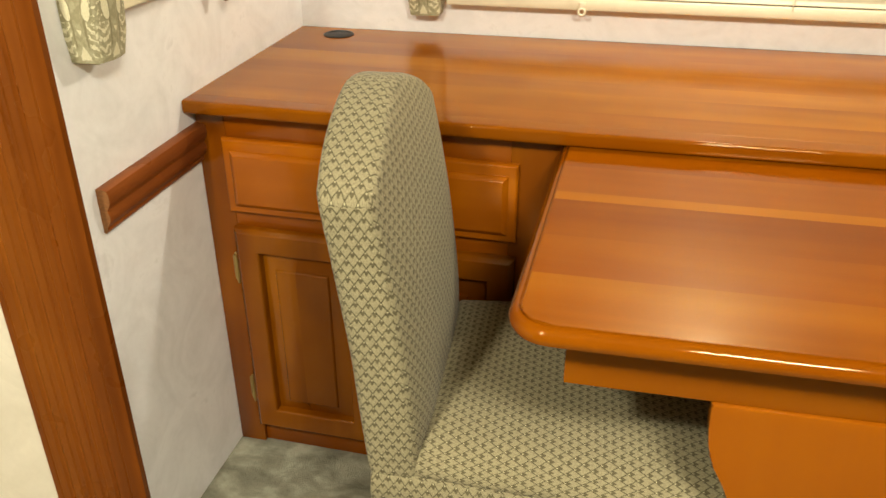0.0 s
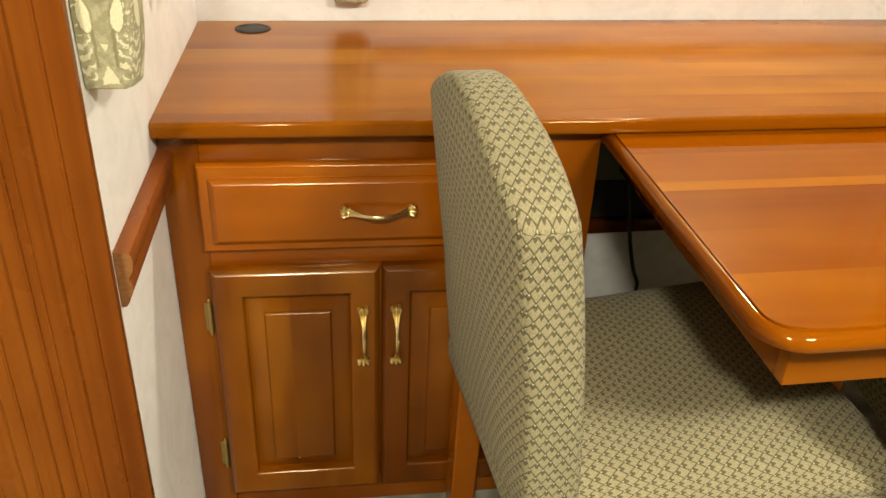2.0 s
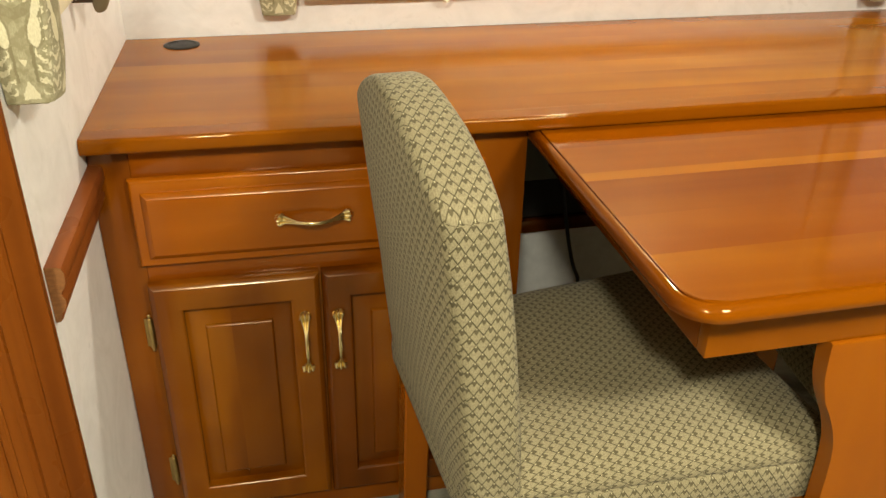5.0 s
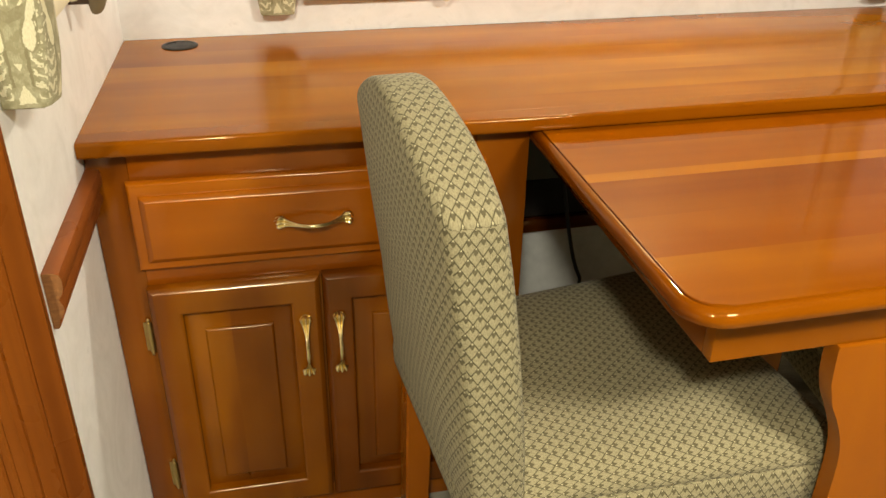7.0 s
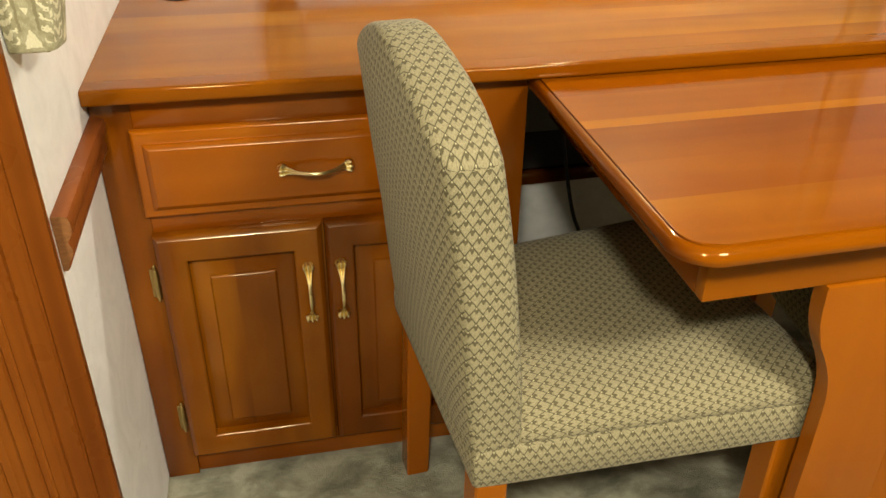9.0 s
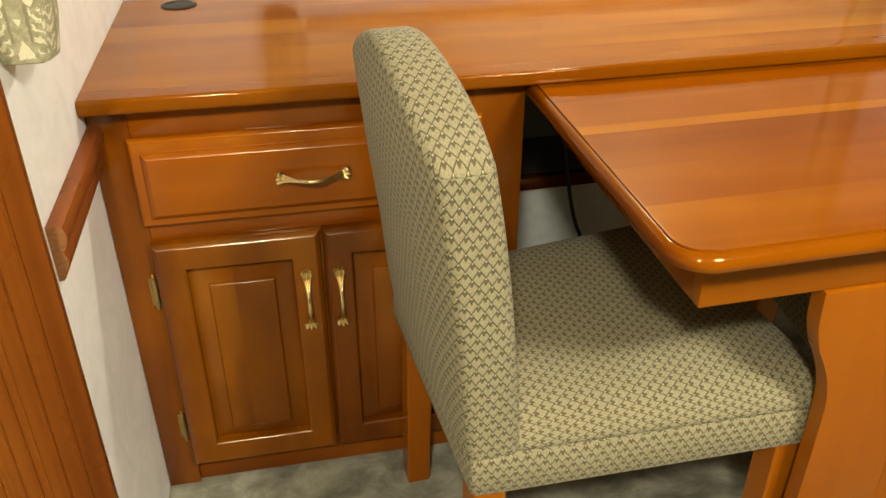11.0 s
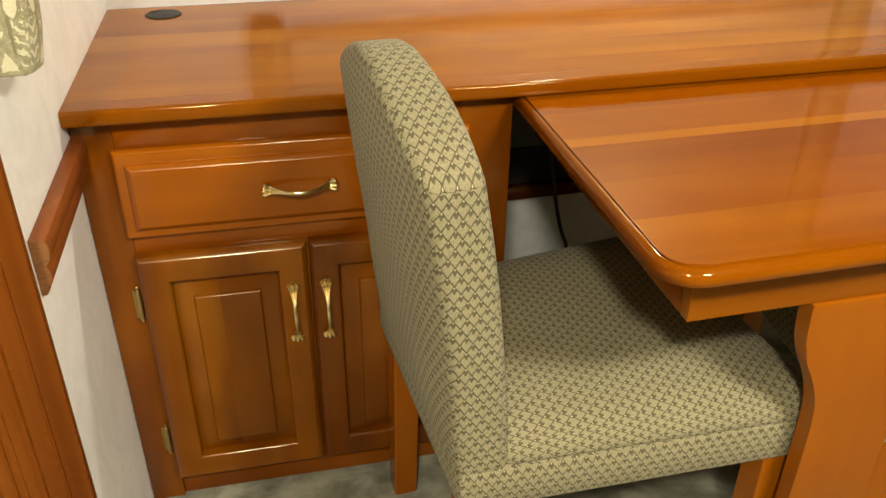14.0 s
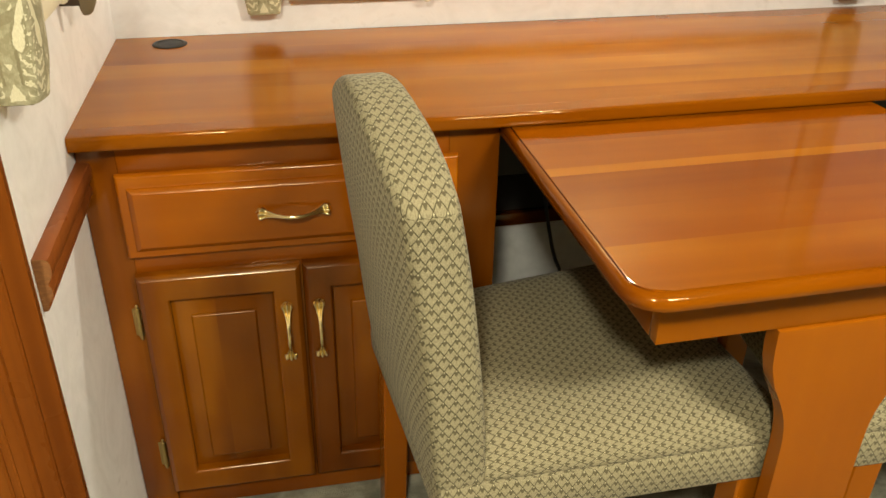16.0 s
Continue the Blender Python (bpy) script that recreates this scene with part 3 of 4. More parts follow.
def padded_leg(centre, half, depth, zb, zt, facing):
    """Upholstered lambrequin leg on a wall: a soft padded post that narrows to its foot. facing: 'y' stands on the back wall, 'x' on the end wall."""
    bm = bmesh.new()
    rings = []
    for k in range(19):
        s = k / 18
        z = zb + (zt - zb) * s ** 1.6
        grow = min(1.0, 0.86 + 0.14 * min(1.0, (z - zb) / 0.04))
        dep = depth * min(1.0, 0.90 + 0.10 * min(1.0, (z - zb) / 0.04)) * (1 + (0.9 * min(0.2, z - zb) if facing == "x" else 0.0))
        ring = []
        hw = half * grow
        r = min(0.009, hw * 0.5)
        ring.append((-hw, 0.0))
        for j in range(6):
            a = math.pi + j * math.pi / 10
            ring.append((-hw + r + r * math.cos(a), dep - r - r * math.sin(a)))
        ring += [(-hw * 0.3, dep + 0.003), (0.0, dep + 0.004), (hw * 0.3, dep + 0.003)]
        for j in range(6):
            a = math.pi / 2 - j * math.pi / 10
            ring.append((hw - r + r * math.cos(a), dep - r + r * math.sin(a)))
        ring.append((hw, 0.0))
        if facing == "y":
            rings.append([(centre + u, WALL_Y - 0.0015 - d, z) for u, d in ring])
        else:
            rings.append([(0.0015 + d, centre + u, z) for u, d in ring])
    loft(bm, rings)
    base = (centre, WALL_Y, zb) if facing == "y" else (0, centre, zb)
    ob = thing("lambrequin_leg", base, "padded window lambrequin leg in olive and cream damask", "window trim", "lambrequin legs")
    if facing == "y":
        SKEWED.add(ob)
    shift = (centre, WALL_Y - 0.02, zb) if facing == "y" else (0.027, centre, zb)
    part("padded_cover", bm, scrolls, ob, uv_shift=shift)
    hw = half * 0.8
    if facing == "y":
        hem = box((centre - hw, WALL_Y - 0.001 - depth * 0.82, zb - 0.0022), (centre + hw, WALL_Y - 0.002, zb + 0.004), 0.002)
    else:
        hem = box((0.0012, centre - hw, zb - 0.0022), (depth * 0.82, centre + hw, zb + 0.004), 0.002)
    part("foot_hem", hem, scrolls, ob, "folded fabric hem under the foot", uv_shift=shift)
    return ob


padded_leg(0.289, 0.037, 0.040, 0.808, 1.50, "y")
padded_leg(1.628, 0.039, 0.052, 0.795, 1.50, "y")
padded_leg(-0.254, 0.037, 0.050, 0.899, 1.50, "x")


def wall_bracket():
    """Small bracket on the end wall: a dark arm that stands out from the wall and carries a rounded knob."""
    ob = thing("wall_bracket", (0.0, 0.10, 0.918), "dark brown wall bracket with a rounded taupe knob", "bracket")
    part("arm", box((0.0005, 0.094, 0.918), (0.030, 0.108, 0.940), 0.002), dark_brown, ob)
    rings = []
    for z, r, dx in ((0.9035, 0.0030, -0.003), (0.9050, 0.0060, -0.002), (0.9085, 0.0085, -0.001), (0.9140, 0.0105, 0.0), (0.9210, 0.0125, 0.001), (0.9300, 0.0140, 0.002), (0.9450, 0.0145, 0.002), (0.9550, 0.0120, 0.002), (0.9580, 0.0050, 0.002)):
        rings.append([(0.0375 + dx + r * math.cos(k * math.tau / 20), 0.101 + 0.8 * r * math.sin(k * math.tau / 20), z) for k in range(20)])
    part("knob", loft(bmesh.new(), rings), taupe, ob, "rounded taupe knob")
    return ob


wall_bracket()


# ---- the fitted desk: counter, cabinet, knee space ----
TOP, UNDER = 0.764, 0.7405          # counter
TTOP, TUNDER = 0.7398, 0.7188        # pull-out table
DESK_X, DESK_TURN = 0.62, 0.030      # beyond the cabinet the desk turns slightly with the back wall


def turned(bm):
    for v in bm.verts:
        v.co.y += DESK_TURN * max(0.0, v.co.x - DESK_X)
    return bm


def along_desk(profile):
    """Sweep a (y, z) profile along the whole desk, with its slight turn."""
    bm = bmesh.new()
    return turned(loft(bm, [[(x, y, z) for y, z in profile] for x in (0.0008, DESK_X, RIGHT - 0.003)]))


counter = thing("countertop", (1.2, 0.25, UNDER), "long glossy cherry desk top of glued staves against the wall", "countertop")
nose = [(0.0039, UNDER + 0.001), (0.0039, TOP - 0.0001), (-0.0262, TOP - 0.0001), (-0.0285, TOP - 0.0003)]
for k in range(1, 9):
    a = math.pi / 2 + k * math.pi / 16
    nose.append((-0.0285 + 0.0055 * math.cos(a), TOP - 0.0058 + 0.0055 * math.sin(a)))
nose += [(-0.034, UNDER + 0.005), (-0.033, UNDER + 0.002), (-0.030, UNDER)]
part("front_nosing", along_desk(nose), wood_edge, counter, tint=(0.80, 0.70, 0.62))
STAVES = ((0.004, 0.066, (0.96, 0.91, 0.86)), (0.066, 0.158, (1.02, 1.03, 1.04)), (0.158, 0.232, (0.98, 0.96, 0.94)), (0.232, 0.318, (1.03, 1.03, 1.02)),
          (0.318, 0.402, (0.97, 0.95, 0.92)), (0.402, WALL_Y - 0.002, (1.0, 0.98, 0.96)))


def stave_bm(y0, y1):
    """A glued stave as long as the desk; the last one follows the wall."""
    rings = []
    for x in (0.0008, DESK_X, RIGHT - 0.003):
        a = y0 + DESK_TURN * max(0.0, x - DESK_X)
        b = y1 + (SKEW * x if y1 > WALL_Y - 0.02 else DESK_TURN * max(0.0, x - DESK_X))
        rings.append([(x, a, UNDER), (x, b, UNDER), (x, b, TOP), (x, a, TOP)])
    return loft(bmesh.new(), rings)


for y0, y1, tint in STAVES:
    part("stave", stave_bm(y0, y1), wood_x, counter, smooth=False, tint=tint)

grommet = thing("cable_grommet", (0.106, 0.448, TOP), "round black plastic cable grommet in the desk top", "grommet")
prof = [(0.020, 0.0), (0.0325, 0.0), (0.0328, 0.0008), (0.031, 0.0020), (0.026, 0.0026), (0.0245, 0.0022), (0.0235, 0.0012), (0.020, 0.0012)]
part("flange", lathe([(r, TOP + 0.0004 + z) for r, z in prof], (0.106, 0.448, 0)), black_plastic, grommet)
bm = bmesh.new()
cap_pts = []
for k in range(40):
    a = k * math.tau / 40
    x, y = 0.0232 * math.cos(a), 0.0232 * math.sin(a)
    if abs(a - radians(150)) < radians(27):
        x, y = 0.45 * x, 0.45 * y
    cap_pts.append((0.106 + x, 0.448 + y))
extrude_profile(cap_pts, "z", TOP + 0.0006, TOP + 0.0024, bm)
part("cap", bm, black_plastic, grommet, "turning cap with a cable notch")

CX1 = 0.645
cab = thing("base_cabinet", (0.32, 0.25, 0), "cherry base cabinet with one drawer over two raised-panel doors", "cabinet")
part("side_panel", box((CX1 - 0.018, 0.019, 0.0), (CX1, WALL_Y - 0.003, UNDER - 0.001), 0.001, 1), case_z, cab)
part("back_panel", box((0.02, WALL_Y - 0.012, 0.04), (CX1 - 0.019, WALL_Y - 0.004, UNDER - 0.002)), case_z, cab, smooth=False)
part("bottom_shelf", box((0.02, 0.02, 0.045), (CX1 - 0.019, WALL_Y - 0.014, 0.06)), case_x, cab, smooth=False)
part("stile", box((0.001, 0.0, 0.0), (0.056, 0.019, UNDER - 0.001), 0.0012), case_z, cab, tint=(0.82, 0.72, 0.66))
part("stile", box((0.562, 0.0, 0.0), (CX1, 0.0188, UNDER - 0.001), 0.0012), case_z, cab, tint=(0.9, 0.82, 0.78))
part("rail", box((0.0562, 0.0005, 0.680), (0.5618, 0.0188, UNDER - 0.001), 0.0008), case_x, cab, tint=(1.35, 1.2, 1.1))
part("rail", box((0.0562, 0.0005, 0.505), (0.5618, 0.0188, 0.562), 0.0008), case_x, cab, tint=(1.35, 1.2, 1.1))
part("mid_stile", box((0.292, 0.0006, 0.0702), (0.336, 0.0187, 0.5048), 0.0008), case_z, cab)
part("kick_rail", box((0.0562, 0.008, 0.001), (0.5618, 0.0188, 0.070), 0.0008), case_x, cab, "reddish lower rail", tint=(1.15, 1.0, 0.9))


def bow_handle(p0, p1, out=0.023):
    """Cast brass bow pull whose tips are p0 and p1: a slim bowed grip that spreads at each end into a fan of three rounded lobes lying on the front."""
    p0, p1 = Vector(p0), Vector(p1)
    along = (p1 - p0).normalized()
    side = along.cross(Vector((0, 1, 0))).normalized()
    half = (p1 - p0).length / 2
    n = 12
    rings = []
    for i in range(49):
        s = -1 + 2 * i / 48
        s = math.copysign(abs(s) ** 0.8, s)
        e = abs(s)
        lift = out * max(0.0, 1 - (e / 0.80) ** 2.2) ** 1.25 + 0.0008
        fan = max(0.0, (e - 0.40) / 0.52)
        w = 0.0033 + 0.0082 * min(1.0, fan) ** 1.7
        h = 0.0033 + 0.0030 * min(1.0, fan) ** 2
        if e > 0.90:
            k = math.sqrt(max(0.0, 1 - ((e - 0.90) / 0.10) ** 2))
            w, h = w * (0.60 + 0.40 * k), h * (0.20 + 0.80 * k)
        centre = p0.lerp(p1, (s + 1) / 2)
        upper, lower = [], []
        for j in range(2 * n + 1):
            u = -1 + j / n
            flute = abs(math.cos(1.5 * math.pi * u)) ** 0.7
            dome = math.sqrt(max(0.0, 1 - u * u))
            depth = min(1.0, fan * 1.5)
            top = h * (dome * (1 - depth) + depth * (0.35 * dome + 0.85 * flute * dome ** 0.3))
            reach = math.copysign(1.0, s) * min(1.0, fan) ** 4 * (0.0034 * flute - 0.0040 * u * u)
            base = centre + side * (u * w) + along * reach
            upper.append(base + Vector((0, -lift - h * 0.8 - top, 0)))
            if 0 < j < 2 * n:
                lower.append(base + Vector((0, -lift - h * 0.8 * (1 - dome) + 0.0002, 0)))
        rings.append(upper + lower[::-1])
    return loft(bmesh.new(), rings)


YD = -0.020
# drawer front: lipped slab with a raised field
x0, x1, z0, z1 = 0.050, 0.576, 0.550, 0.692
def round_over(w, y_edge, y_face, k0=0.0):
    """Inset and depth steps of an eased outer edge, nearly a chamfer, that ends flush with the face."""
    return [(k0 + w * u, y_edge + (y_face - y_edge) * v) for u, v in ((0.0, 0.0), (0.05, 0.14), (0.14, 0.30), (0.84, 0.90), (0.94, 0.98), (1.0, 1.0))]


def quarter_round(r, y_face, n=8):
    """Inset and depth steps of a full quarter-round edge."""
    return [(r * (1 - math.cos(k * math.pi / 2 / n)), y_face + r * (1 - math.sin(k * math.pi / 2 / n))) for k in range(n + 1)]


steps = [(x0, x1, z0, z1, -0.0005)]
steps += [(x0 + k, x1 - k, z0 + k, z1 - k, y) for k, y in quarter_round(0.0065, -0.0120)]
steps += [(x0 + 0.0145, x1 - 0.0145, z0 + 0.0135, z1 - 0.0175, -0.0122), (x0 + 0.0155, x1 - 0.0155, z0 + 0.0145, z1 - 0.0190, -0.0130)]
steps += [(x0 + k, x1 - k, z0 + k - 0.001, z1 - k - 0.0045, y) for k, y in round_over(0.0095, -0.0128, YD, 0.0155)]
drawer = nested(bmesh.new(), steps)
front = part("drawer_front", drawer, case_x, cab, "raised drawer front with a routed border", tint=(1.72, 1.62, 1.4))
part("handle", bow_handle((0.2545, YD, 0.621), (0.3660, YD, 0.621)), brass, front, "polished brass bow handle with fan ends")


def door(x0, x1, z0, z1, handle_x, hinge_x, tint, seam_x):
    """Frame-and-panel door: stiles and rails round a raised panel."""
    st, rt, rb = 0.047, 0.048, 0.050
    ix0, ix1, iz0, iz1 = x0 + st, x1 - st, z0 + rb, z1 - rt
    d = thing("door", (x0, 0, z0), "", "")
    d.parent = cab
    d.location = Vector((0, 0, 0))
    BASE[d] = BASE[cab]

    def ring(k, y):
        return (x0 + k, x1 - k, z0 + k, z1 - k, y)

    inner = quarter_round(0.0055, YD)[::-1]
    fr = nested(bmesh.new(), [ring(0.0, -0.0005)] + [ring(k, y) for k, y in round_over(0.0095, -0.0120, YD)] +
                [(ix0 - k, ix1 + k, iz0 - k, iz1 + k, y) for k, y in inner] + [(ix0, ix1, iz0, iz1, -0.0010)], cap=False)
    part("door_frame", fr, case_z, d, tint=tint)
    w, h = ix1 - ix0, iz1 - iz0
    o = 0.0335
    field = nested(bmesh.new(), [(ix0 - 0.001, ix1 + 0.001, iz0 - 0.001, iz1 + 0.001, -0.0008), (ix0 + 0.0005, ix1 - 0.0005, iz0 + 0.0005, iz1 - 0.0005, -0.0012),
                                 (ix0 + o - 0.004, ix1 - o + 0.004, iz0 + o - 0.004, iz1 - o + 0.004, -0.0150)] +
                   [(ix0 + k, ix1 - k, iz0 + k, iz1 - k, y) for k, y in round_over(0.0035, -0.0155, -0.0190, o - 0.0038)])
    rest = field.copy()
    for bm, inner_side, t2, text in ((field, True, (1.22, 1.3, 1.2), "paler glued stave of the raised panel"), (rest, False, (0.9, 0.87, 0.84), "raised and bevelled centre panel")):
        bmesh.ops.bisect_plane(bm, geom=bm.verts[:] + bm.edges[:] + bm.faces[:], plane_co=(seam_x, 0, 0), plane_no=(1, 0, 0), clear_outer=inner_side, clear_inner=not inner_side)
        part("raised_panel", bm, case_z, d, text, tint=tuple(c * k for c, k in zip(tint, t2)))
    part("handle", bow_handle((handle_x, YD, z0 + 0.284), (handle_x, YD, z0 + 0.3945)), brass, d, "polished brass bow handle with fan ends")
    if hinge_x:
        for zc in (0.144, 0.429):
            bm = box((hinge_x - 0.0065, -0.0026, zc - 0.026), (hinge_x + 0.004, -0.0004, zc + 0.026), 0.0008, 1)
            knuckle = [(0.0008, -0.0345), (0.0024, -0.0325), (0.0026, -0.030), (0.0016, -0.028), (0.0040, -0.0265), (0.0047, -0.020), (0.0048, 0.0),
                       (0.0047, 0.020), (0.0040, 0.0265), (0.0016, 0.028), (0.0026, 0.030), (0.0024, 0.0325), (0.0008, 0.0345)]
            lathe([(r, zc + k) for r, k in knuckle], (hinge_x + 0.002, -0.0045, 0), 14, bm)
            part("hinge", bm, dull_brass, d, "dull brass wrap hinge")
    return d


door(0.054, 0.3125, 0.056, 0.520, 0.286, 0.045, (0.80, 0.74, 0.72), 0.171)
door(0.3158, 0.576, 0.056, 0.520, 0.339, 0, (0.70, 0.61, 0.58), 0.47)

# knee space behind the table
def skewed_box(*args):
    return skewed(box(*args))


single("wall_lower_panel", skewed_box((CX1 + 0.001, WALL_Y - 0.016, 0.0), (RIGHT - 0.002, WALL_Y - 0.001, 0.279), 0.002), panel_white, (1.4, WALL_Y, 0), "grey-white panel low in the knee space", "panel", kind="structure")
# shade under the desk is put into the next three dark colours
single("trim_shelf_edge", skewed_box((CX1 + 0.001, WALL_Y - 0.03, 0.280), (RIGHT - 0.002, WALL_Y - 0.001, 0.312), 0.002), case_x, (1.4, WALL_Y, 0.286), "reddish wood batten in the knee space, tinted dark as shade", "trim", kind="structure", tint=(0.45, 0.36, 0.32))
single("wall_dark_panel", skewed_box((CX1 + 0.001, WALL_Y - 0.012, 0.313), (RIGHT - 0.002, WALL_Y - 0.001, 0.404), 0.001), dark_void, (1.4, WALL_Y, 0.326), "black strip standing for the dark shade in the knee space", "panel", kind="structure")
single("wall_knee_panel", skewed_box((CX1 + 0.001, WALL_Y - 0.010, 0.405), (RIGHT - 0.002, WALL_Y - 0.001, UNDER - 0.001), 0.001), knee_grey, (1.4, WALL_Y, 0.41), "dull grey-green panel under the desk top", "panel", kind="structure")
pts = []
for k in range(25):
    z = 0.70 - 0.69 * k / 24
    pts.append((0.938 + 0.035 * max(0.0, 0.2 - z) - 0.155 * max(0.0, z - 0.19) ** 0.65, 0.455 - 0.02 * math.sin(math.pi * k / 24), z))
single("power_cable", tube(pts, 0.0045, 8), cable_black, (0.9, 0.45, 0.01), "black power cable hanging in the knee space", "cable")

# soffit over the window with the small lamp that shines on the desk
single("wall_soffit", box((0.001, 0.20, 1.52), (RIGHT - 0.001, WALL_Y - 0.001, CEIL - 0.001)), case_x, (1.2, 0.3, 1.52), "cherry-faced soffit above the window", "soffit", kind="structure", smooth=False)
puck = thing("puck_lamp", (0.95, 0.33, 1.52), "small round brass lamp under the soffit, lit", "lamp")
part("housing", lathe([(0.052, 1.5195), (0.055, 1.5195), (0.055, 1.46), (0.05, 1.455), (0.047, 1.47), (0.044, 1.50)], (0.95, 0.33, 0)), brass, puck)
part("bulb", lathe([(0.036, 1.499), (0.040, 1.47), (0.032, 1.452), (0.010, 1.446)], (0.95, 0.33, 0)), lamp_glow, puck, "glowing bulb")


# ---- the pull-out table ----
TX0, TX1, TY0, TY1 = 0.642, 1.321, -0.543, 0.085
TXM = (TX0 + TX1) / 2
table = thing("table", (TXM, -0.25, 0), "glossy cherry pull-out table on a shaped pedestal", "table")


def table_part(name, bm, *args, **extra):
    return part(name, turned(bm), *args, **extra)


BAND, R_OUT = 0.0145, 0.052
R_IN = R_OUT - BAND


def table_half(y, inset):
    """Half width of the table's outline at y, inset from the edge."""
    r = R_OUT - inset
    yf = TY0 + inset
    if y >= yf + r:
        return (TX1 - TX0) / 2 - inset
    k = (yf + r - y)
    return (TX1 - TX0) / 2 - inset - r + math.sqrt(max(0.0, r * r - k * k))


def table_stave(y0, y1, tint):
    ys = [y0 + (y1 - y0) * k / 14 for k in range(15)] if y0 < TY0 + BAND + R_IN else [y0, y1]
    pr = [(TXM - table_half(y, BAND), y) for y in ys] + [(TXM + table_half(y, BAND), y) for y in reversed(ys)]
    bm = extrude_profile(pr, "z", TUNDER + 0.002, TTOP - 0.0004)
    table_part("stave", bm, wood_table, table, smooth=False, tint=tuple(c * k for c, k in zip(tint, (0.77, 0.64, 0.5))))


for y0, y1, tint in ((TY0 + BAND, -0.424, (1.06, 1.12, 1.1)), (-0.424, -0.328, (0.94, 0.86, 0.80)), (-0.328, -0.222, (0.82, 0.69, 0.63)), (-0.222, -0.196, (1.36, 1.6, 1.6)),
                     (-0.196, -0.105, (1.04, 1.0, 0.95)), (-0.105, -0.04, (0.92, 0.82, 0.76)), (-0.04, TY1, (1.02, 0.98, 0.94))):
    table_stave(y0, y1, tint)

# moulded edge, swept along the left side, the rounded front corners and the right side
edge = [(0.0003, TTOP - 0.0005), (0.0012, TTOP - 0.0006), (0.0018, TTOP - 0.0026), (0.0026, TTOP - 0.0028), (0.0034, TTOP - 0.0016), (0.0050, TTOP - 0.0018), (0.0080, TTOP - 0.0032),
        (0.0108, TTOP - 0.0058), (0.0130, TTOP - 0.0092), (0.0142, TTOP - 0.0125), (0.0141, TTOP - 0.0155), (0.0122, TUNDER + 0.001), (0.0090, TUNDER), (0.0003, TUNDER)]
path = [(TX0 + BAND, TY1, -1.0, 0.0)]
for cx, a0 in ((TX0 + R_OUT, math.pi), (TX1 - R_OUT, 1.5 * math.pi)):
    for k in range(13):
        a = a0 + k * math.pi / 24
        path.append((cx + R_IN * math.cos(a), TY0 + R_OUT + R_IN * math.sin(a), math.cos(a), math.sin(a)))
path.append((TX1 - BAND, TY1, 1.0, 0.0))
# the moulding's left and right sides carry painted shade
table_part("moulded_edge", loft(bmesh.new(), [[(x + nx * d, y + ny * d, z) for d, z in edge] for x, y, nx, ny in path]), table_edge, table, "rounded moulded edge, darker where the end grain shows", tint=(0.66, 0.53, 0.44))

AX0, AX1, AY0, AZ0 = 0.706, 2 * TXM - 0.706, -0.489, 0.638
table_part("apron", box((AX0, AY0, AZ0), (AX1, AY0 + 0.02, TUNDER + 0.001), 0.0015), wood_x, table, tint=(0.9, 0.82, 0.78))
# dark tint puts the left face's shade into the apron's colour
table_part("apron", box((AX0, AY0 + 0.0202, AZ0), (AX0 + 0.02, TY1 - 0.02, TUNDER + 0.001), 0.0015), wood_y, table, tint=(0.7, 0.55, 0.5))
table_part("apron", box((AX1 - 0.02, AY0 + 0.0202, AZ0), (AX1, TY1 - 0.02, TUNDER + 0.001), 0.0015), wood_y, table)
# pedestal: an upright panel with a waisted outline
half = []
for z, w in ((0.0, 0.068), (0.20, 0.065), (0.36, 0.0635), (0.43, 0.0640), (0.455, 0.0650), (0.475, 0.0675), (0.495, 0.0725), (0.512, 0.0790), (0.530, 0.0875), (0.548, 0.0975),
             (0.566, 0.1050), (0.583, 0.1085), (0.60, 0.1105), (0.618, 0.1115), (0.632, 0.1120), (AZ0 - 0.0008, 0.1120)):
    half.append((w, z))
PXM = 0.9790
outline = [(PXM - w, z) for w, z in half] + [(PXM + w, z) for w, z in reversed(half)]
bm = extrude_profile(outline, "y", AY0 - 0.004, AY0 + 0.021)
rim = [e for e in bm.edges if abs(e.verts[0].co.y - e.verts[1].co.y) < 1e-6 and len(e.link_faces) == 2 and any(len(f.verts) > 4 for f in e.link_faces)]
bmesh.ops.bevel(bm, geom=rim, offset=0.002, segments=2, profile=0.5, affect="EDGES")
table_part("pedestal", bm, leg_z, table, "flat pedestal with a waisted outline")
table_part("rear_pedestal", box((PXM - 0.104, -0.02, 0.0), (PXM + 0.104, 0.02, AZ0 + 0.05), 0.003), leg_z, table)


# ---- upholstered chairs ----
def curve(pairs, z):
    """Smooth interpolation through (z, value) pairs."""
    for (a, va), (b, vb) in zip(pairs, pairs[1:]):
        if z <= b:
            return va + (vb - va) * max(0.0, (z - a) / (b - a))
    return pairs[-1][1]


FRONT = ((0.4215, 0.0), (0.5075, -0.006), (0.5875, -0.0145), (0.6675, -0.0235), (0.7395, -0.033), (0.8115, -0.044), (0.8600, -0.053), (0.9175, -0.076))
BACK = ((0.4215, -0.066), (0.5075, -0.072), (0.5875, -0.077), (0.6475, -0.084), (0.7475, -0.098), (0.8225, -0.110), (0.9175, -0.119))
SEAM, CROWN, LOW = 0.420, 0.474, 0.354


def back_top(s):
    return 0.820 + 0.077 * (1 - abs(s) ** 1.65)


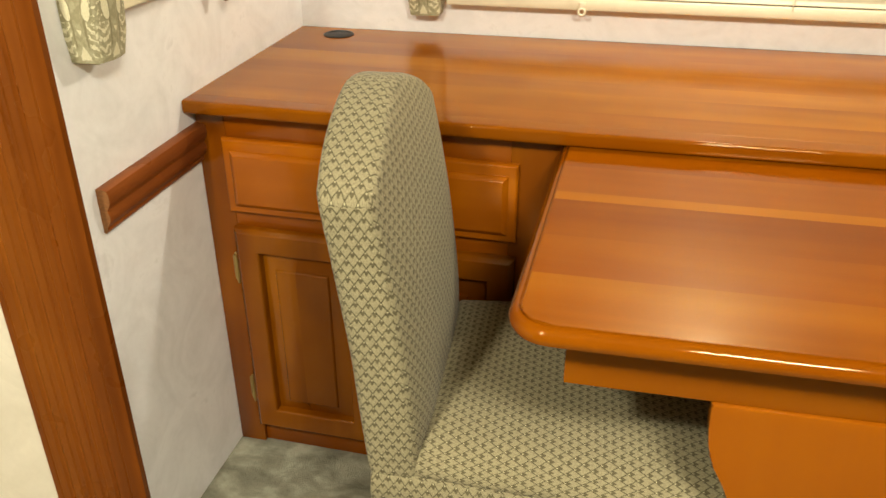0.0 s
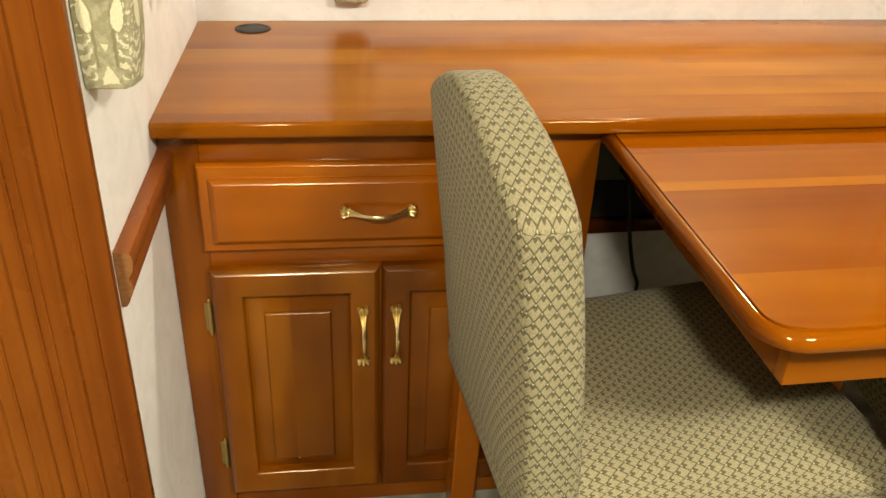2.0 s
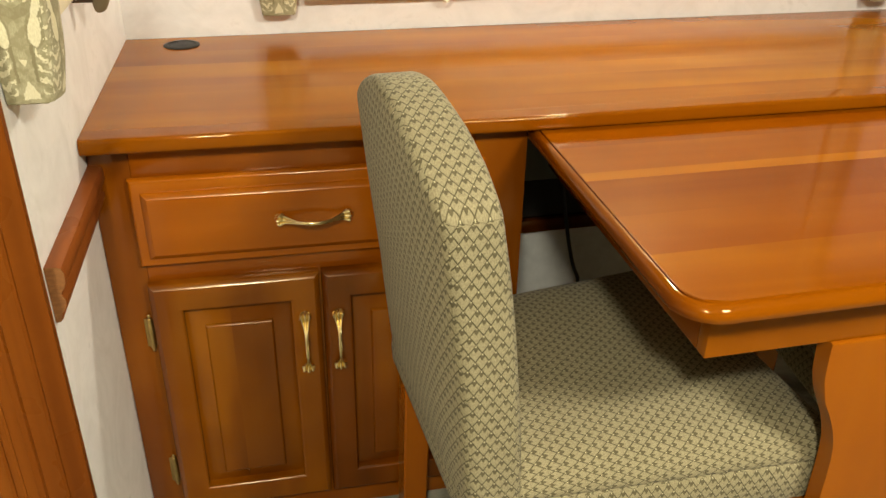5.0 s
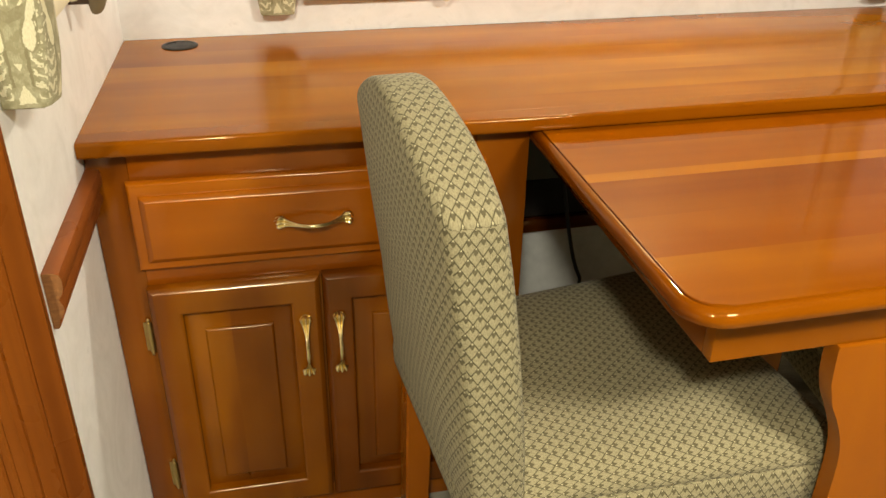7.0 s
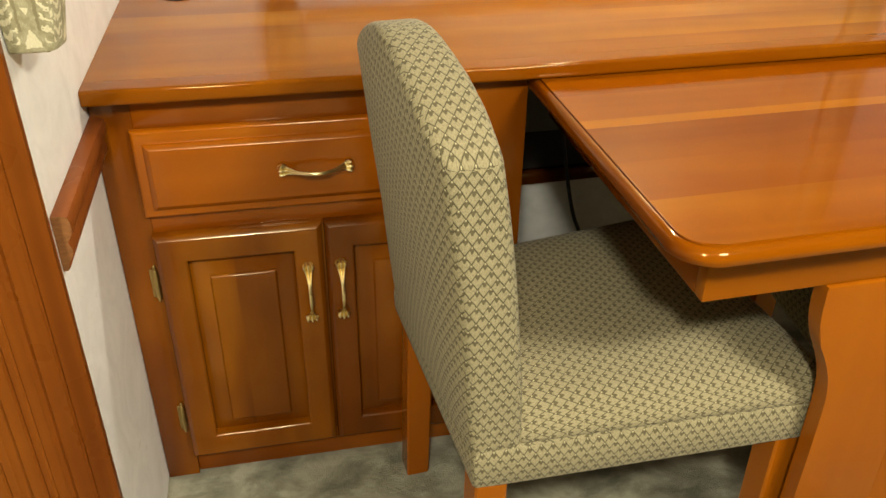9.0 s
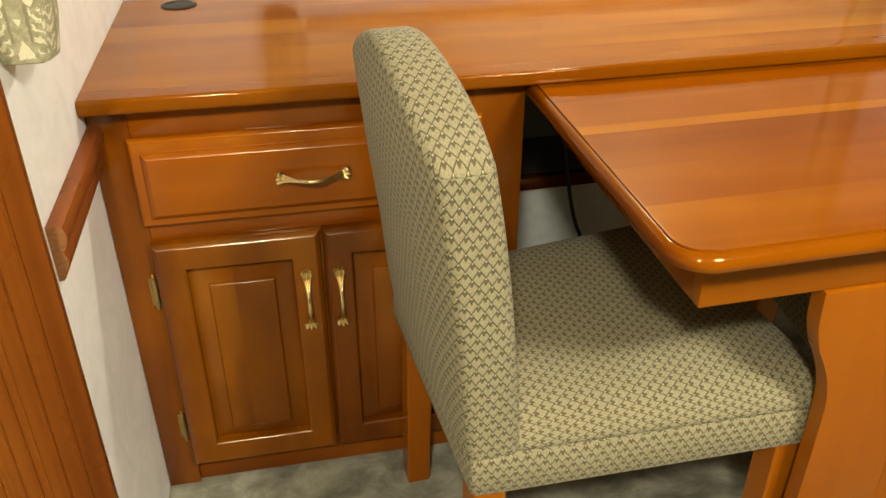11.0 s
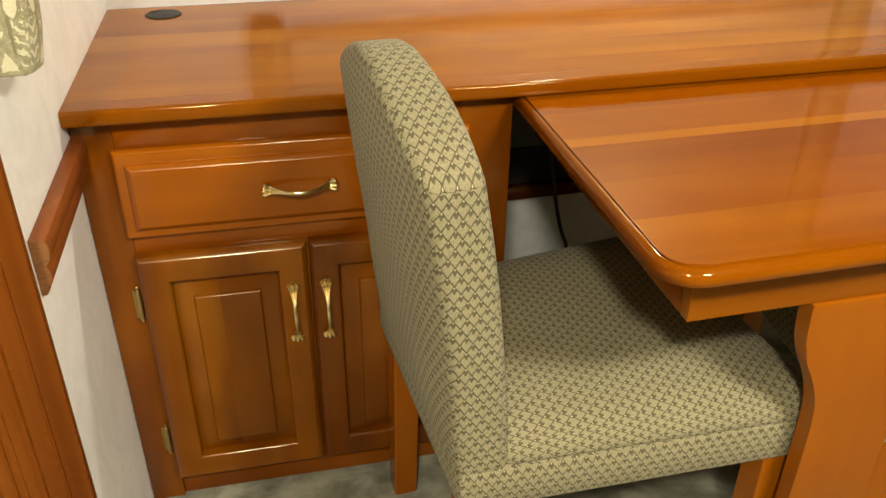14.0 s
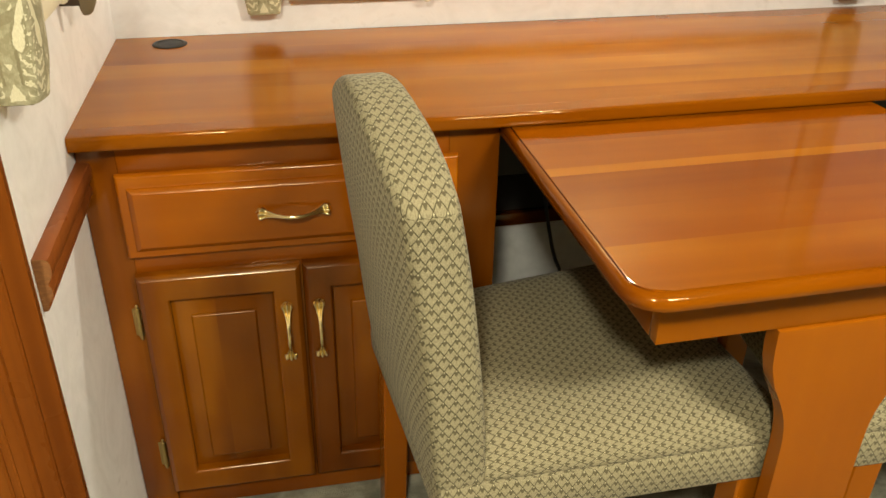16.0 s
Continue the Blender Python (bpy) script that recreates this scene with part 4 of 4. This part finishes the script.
def back_uv(c, n):
    """Fabric runs up the two faces; a boxing strip runs up the sides and over the top."""
    if abs(n.x) > 0.64:
        return c.y, c.z
    if c.z < 0.812:
        return c.x, c.z
    run = 0.812
    s = min(1.0, abs(c.y) / 0.208)
    for k in range(12):
        a, b = 1 - (1 - s) * k / 12, 1 - (1 - s) * (k + 1) / 12
        run += math.hypot(0.208 * (a - b), back_top(b) - back_top(a))
    return c.x + 0.006, run + 0.009


def seat_uv(c, n):
    """Fabric runs from the back of the seat to its front, and down over the sides."""
    fall = max(0.0, CROWN - 0.02 - c.z)
    return c.y + (math.copysign(fall, c.y) if abs(n.y) > abs(n.x) else 0.0), -c.x - (fall if n.x > abs(n.y) else 0.0)


def build_backrest():
    bm = bmesh.new()
    nu, nv, hw = 26, 26, 0.208
    def surface(prof, bulge):
        rows = []
        for i in range(nv + 1):
            row = []
            for j in range(nu + 1):
                s = -1 + 2 * j / nu
                top = back_top(s)
                z = SEAM + 0.001 + (top - SEAM - 0.001) * i / nv
                row.append(bm.verts.new((curve(prof, z) + bulge * (1 - s ** 4) * math.sin(math.pi * min(1, i / nv * 0.88 + 0.06)) ** 0.6, s * hw, z)))
            rows.append(row)
        return rows
    f, b = surface(FRONT, 0.020), surface(BACK, -0.021)
    for rows in (f, b):
        for r0, r1 in zip(rows, rows[1:]):
            for j in range(nu):
                bm.faces.new((r0[j], r0[j + 1], r1[j + 1], r1[j]))
    rim = []
    loop_f = f[0][:] + [r[-1] for r in f[1:]] + f[-1][-2::-1] + [r[0] for r in f[-2:0:-1]]
    loop_b = b[0][:] + [r[-1] for r in b[1:]] + b[-1][-2::-1] + [r[0] for r in b[-2:0:-1]]
    n = len(loop_f)
    for k in range(n):
        bm.faces.new((loop_f[k], loop_f[(k + 1) % n], loop_b[(k + 1) % n], loop_b[k]))
    bmesh.ops.recalc_face_normals(bm, faces=bm.faces)
    sharp = [e for e in bm.edges if len(e.link_faces) == 2 and e.calc_face_angle() > radians(50) and e.verts[0].co.z + e.verts[1].co.z > 2 * SEAM + 0.01]
    bmesh.ops.bevel(bm, geom=sharp, offset=0.029, segments=7, profile=0.5, affect="EDGES", clamp_overlap=True)
    return bm


def seat_half(x):
    return 0.208 + 0.037 * max(0.0, x) / 0.43


def seat_outline(inset, x_back, r=0.030, rb=0.006):
    """Plan of the seat: wider in front, with rounded corners."""
    pts = []
    x1 = 0.451 - inset
    hwf, hwb = seat_half(0.43) - inset, 0.208 - inset
    for sy in (-1, 1):
        arc = [(x1 - r + r * math.sin(k * math.pi / 16), sy * (hwf - r + r * math.cos(k * math.pi / 16))) for k in range(9)]
        back = [(x_back + rb - rb * math.sin(k * math.pi / 8), sy * (hwb - rb + rb * math.cos(k * math.pi / 8))) for k in range(5)]
        mids = [(x_back + (x1 - r - x_back) * k / 8, sy * (hwb + (hwf - hwb) * k / 8)) for k in range(1, 8)]
        side = back[::-1] + mids + arc
        pts += side if sy < 0 else side[::-1]
    bow = []
    for x, y in pts:
        if x > x1 - 0.001:
            x += 0.006 * (1 - (y / hwf) ** 2)
        bow.append((x, y))
    return bow


def build_cushion():
    """Domed seat top that rises from the seam."""
    bm = bmesh.new()
    rings = []
    for inset, z in ((0.006, SEAM - 0.004), (0.0015, SEAM + 0.001), (0.0005, SEAM + 0.006), (0.002, SEAM + 0.013), (0.008, SEAM + 0.023), (0.020, SEAM + 0.034), (0.045, SEAM + 0.043), (0.09, SEAM + 0.050), (0.15, CROWN - 0.0005)):
        rings.append([(x, y, z) for x, y in seat_outline(inset, -0.004 + inset * 0.35, max(0.008, 0.025 - inset * 0.1))])
    return loft(bm, rings)


def build_band():
    bm = bmesh.new()
    rings = []
    for inset, z in ((0.010, LOW), (0.003, LOW + 0.002), (0.0, LOW + 0.008), (-0.0015, (LOW + SEAM) / 2), (0.0, SEAM - 0.008), (0.003, SEAM - 0.002), (0.009, SEAM)):
        rings.append([(x, y, z) for x, y in seat_outline(inset, -0.064 + inset)])
    return loft(bm, rings)


def build_leg(x, y, splay, size=0.045):
    rings = []
    for z, k in ((LOW + 0.004, 1.0), (0.20, 0.985), (0.004, 0.93), (0.0, 0.90)):
        h, dx = size / 2 * k, splay * (1 - z / LOW)
        c = 0.003
        rings.append([(x + dx + sx, y + sy, z) for sx, sy in ((-h + c, -h), (h - c, -h), (h, -h + c), (h, h - c), (h - c, h), (-h + c, h), (-h, h - c), (-h, -h + c))])
    return loft(bmesh.new(), rings)


def chair():
    ch = thing("dining_chair", (0, 0, 0), "armless upholstered chair in green-beige diamond weave on cherry legs", "chair", "chairs at the table")
    part("backrest", build_backrest(), fabric, ch, uv=back_uv)
    part("seat_cushion", build_cushion(), fabric, ch, uv=seat_uv)
    part("seat_band", build_band(), fabric, ch)
    part("dust_cover", extrude_profile(seat_outline(0.012, -0.05), "z", LOW - 0.003, LOW - 0.0002), underlay, ch)
    for x, y, sp in ((-0.038, -0.184, -0.006), (-0.029, 0.188, -0.006), (0.392, -0.214, 0.003), (0.392, 0.214, 0.003)):
        part("leg", build_leg(x, y, sp), leg_z, ch)
    for sy in (-1, 1):
        pts = [(curve(FRONT, z) - 0.0035, sy * 0.2030, z) for z in [0.437 + 0.37 * k / 16 for k in range(17)]]
        part("seam", tube(pts, 0.0016, 6), fabric, ch)
    return ch


first = chair()
first.matrix_basis = pose(0.5045, -0.243, 0, 0, 0, 5)
copy_thing(first, pose(1.512, -0.258, 0, 0, 0, 174))
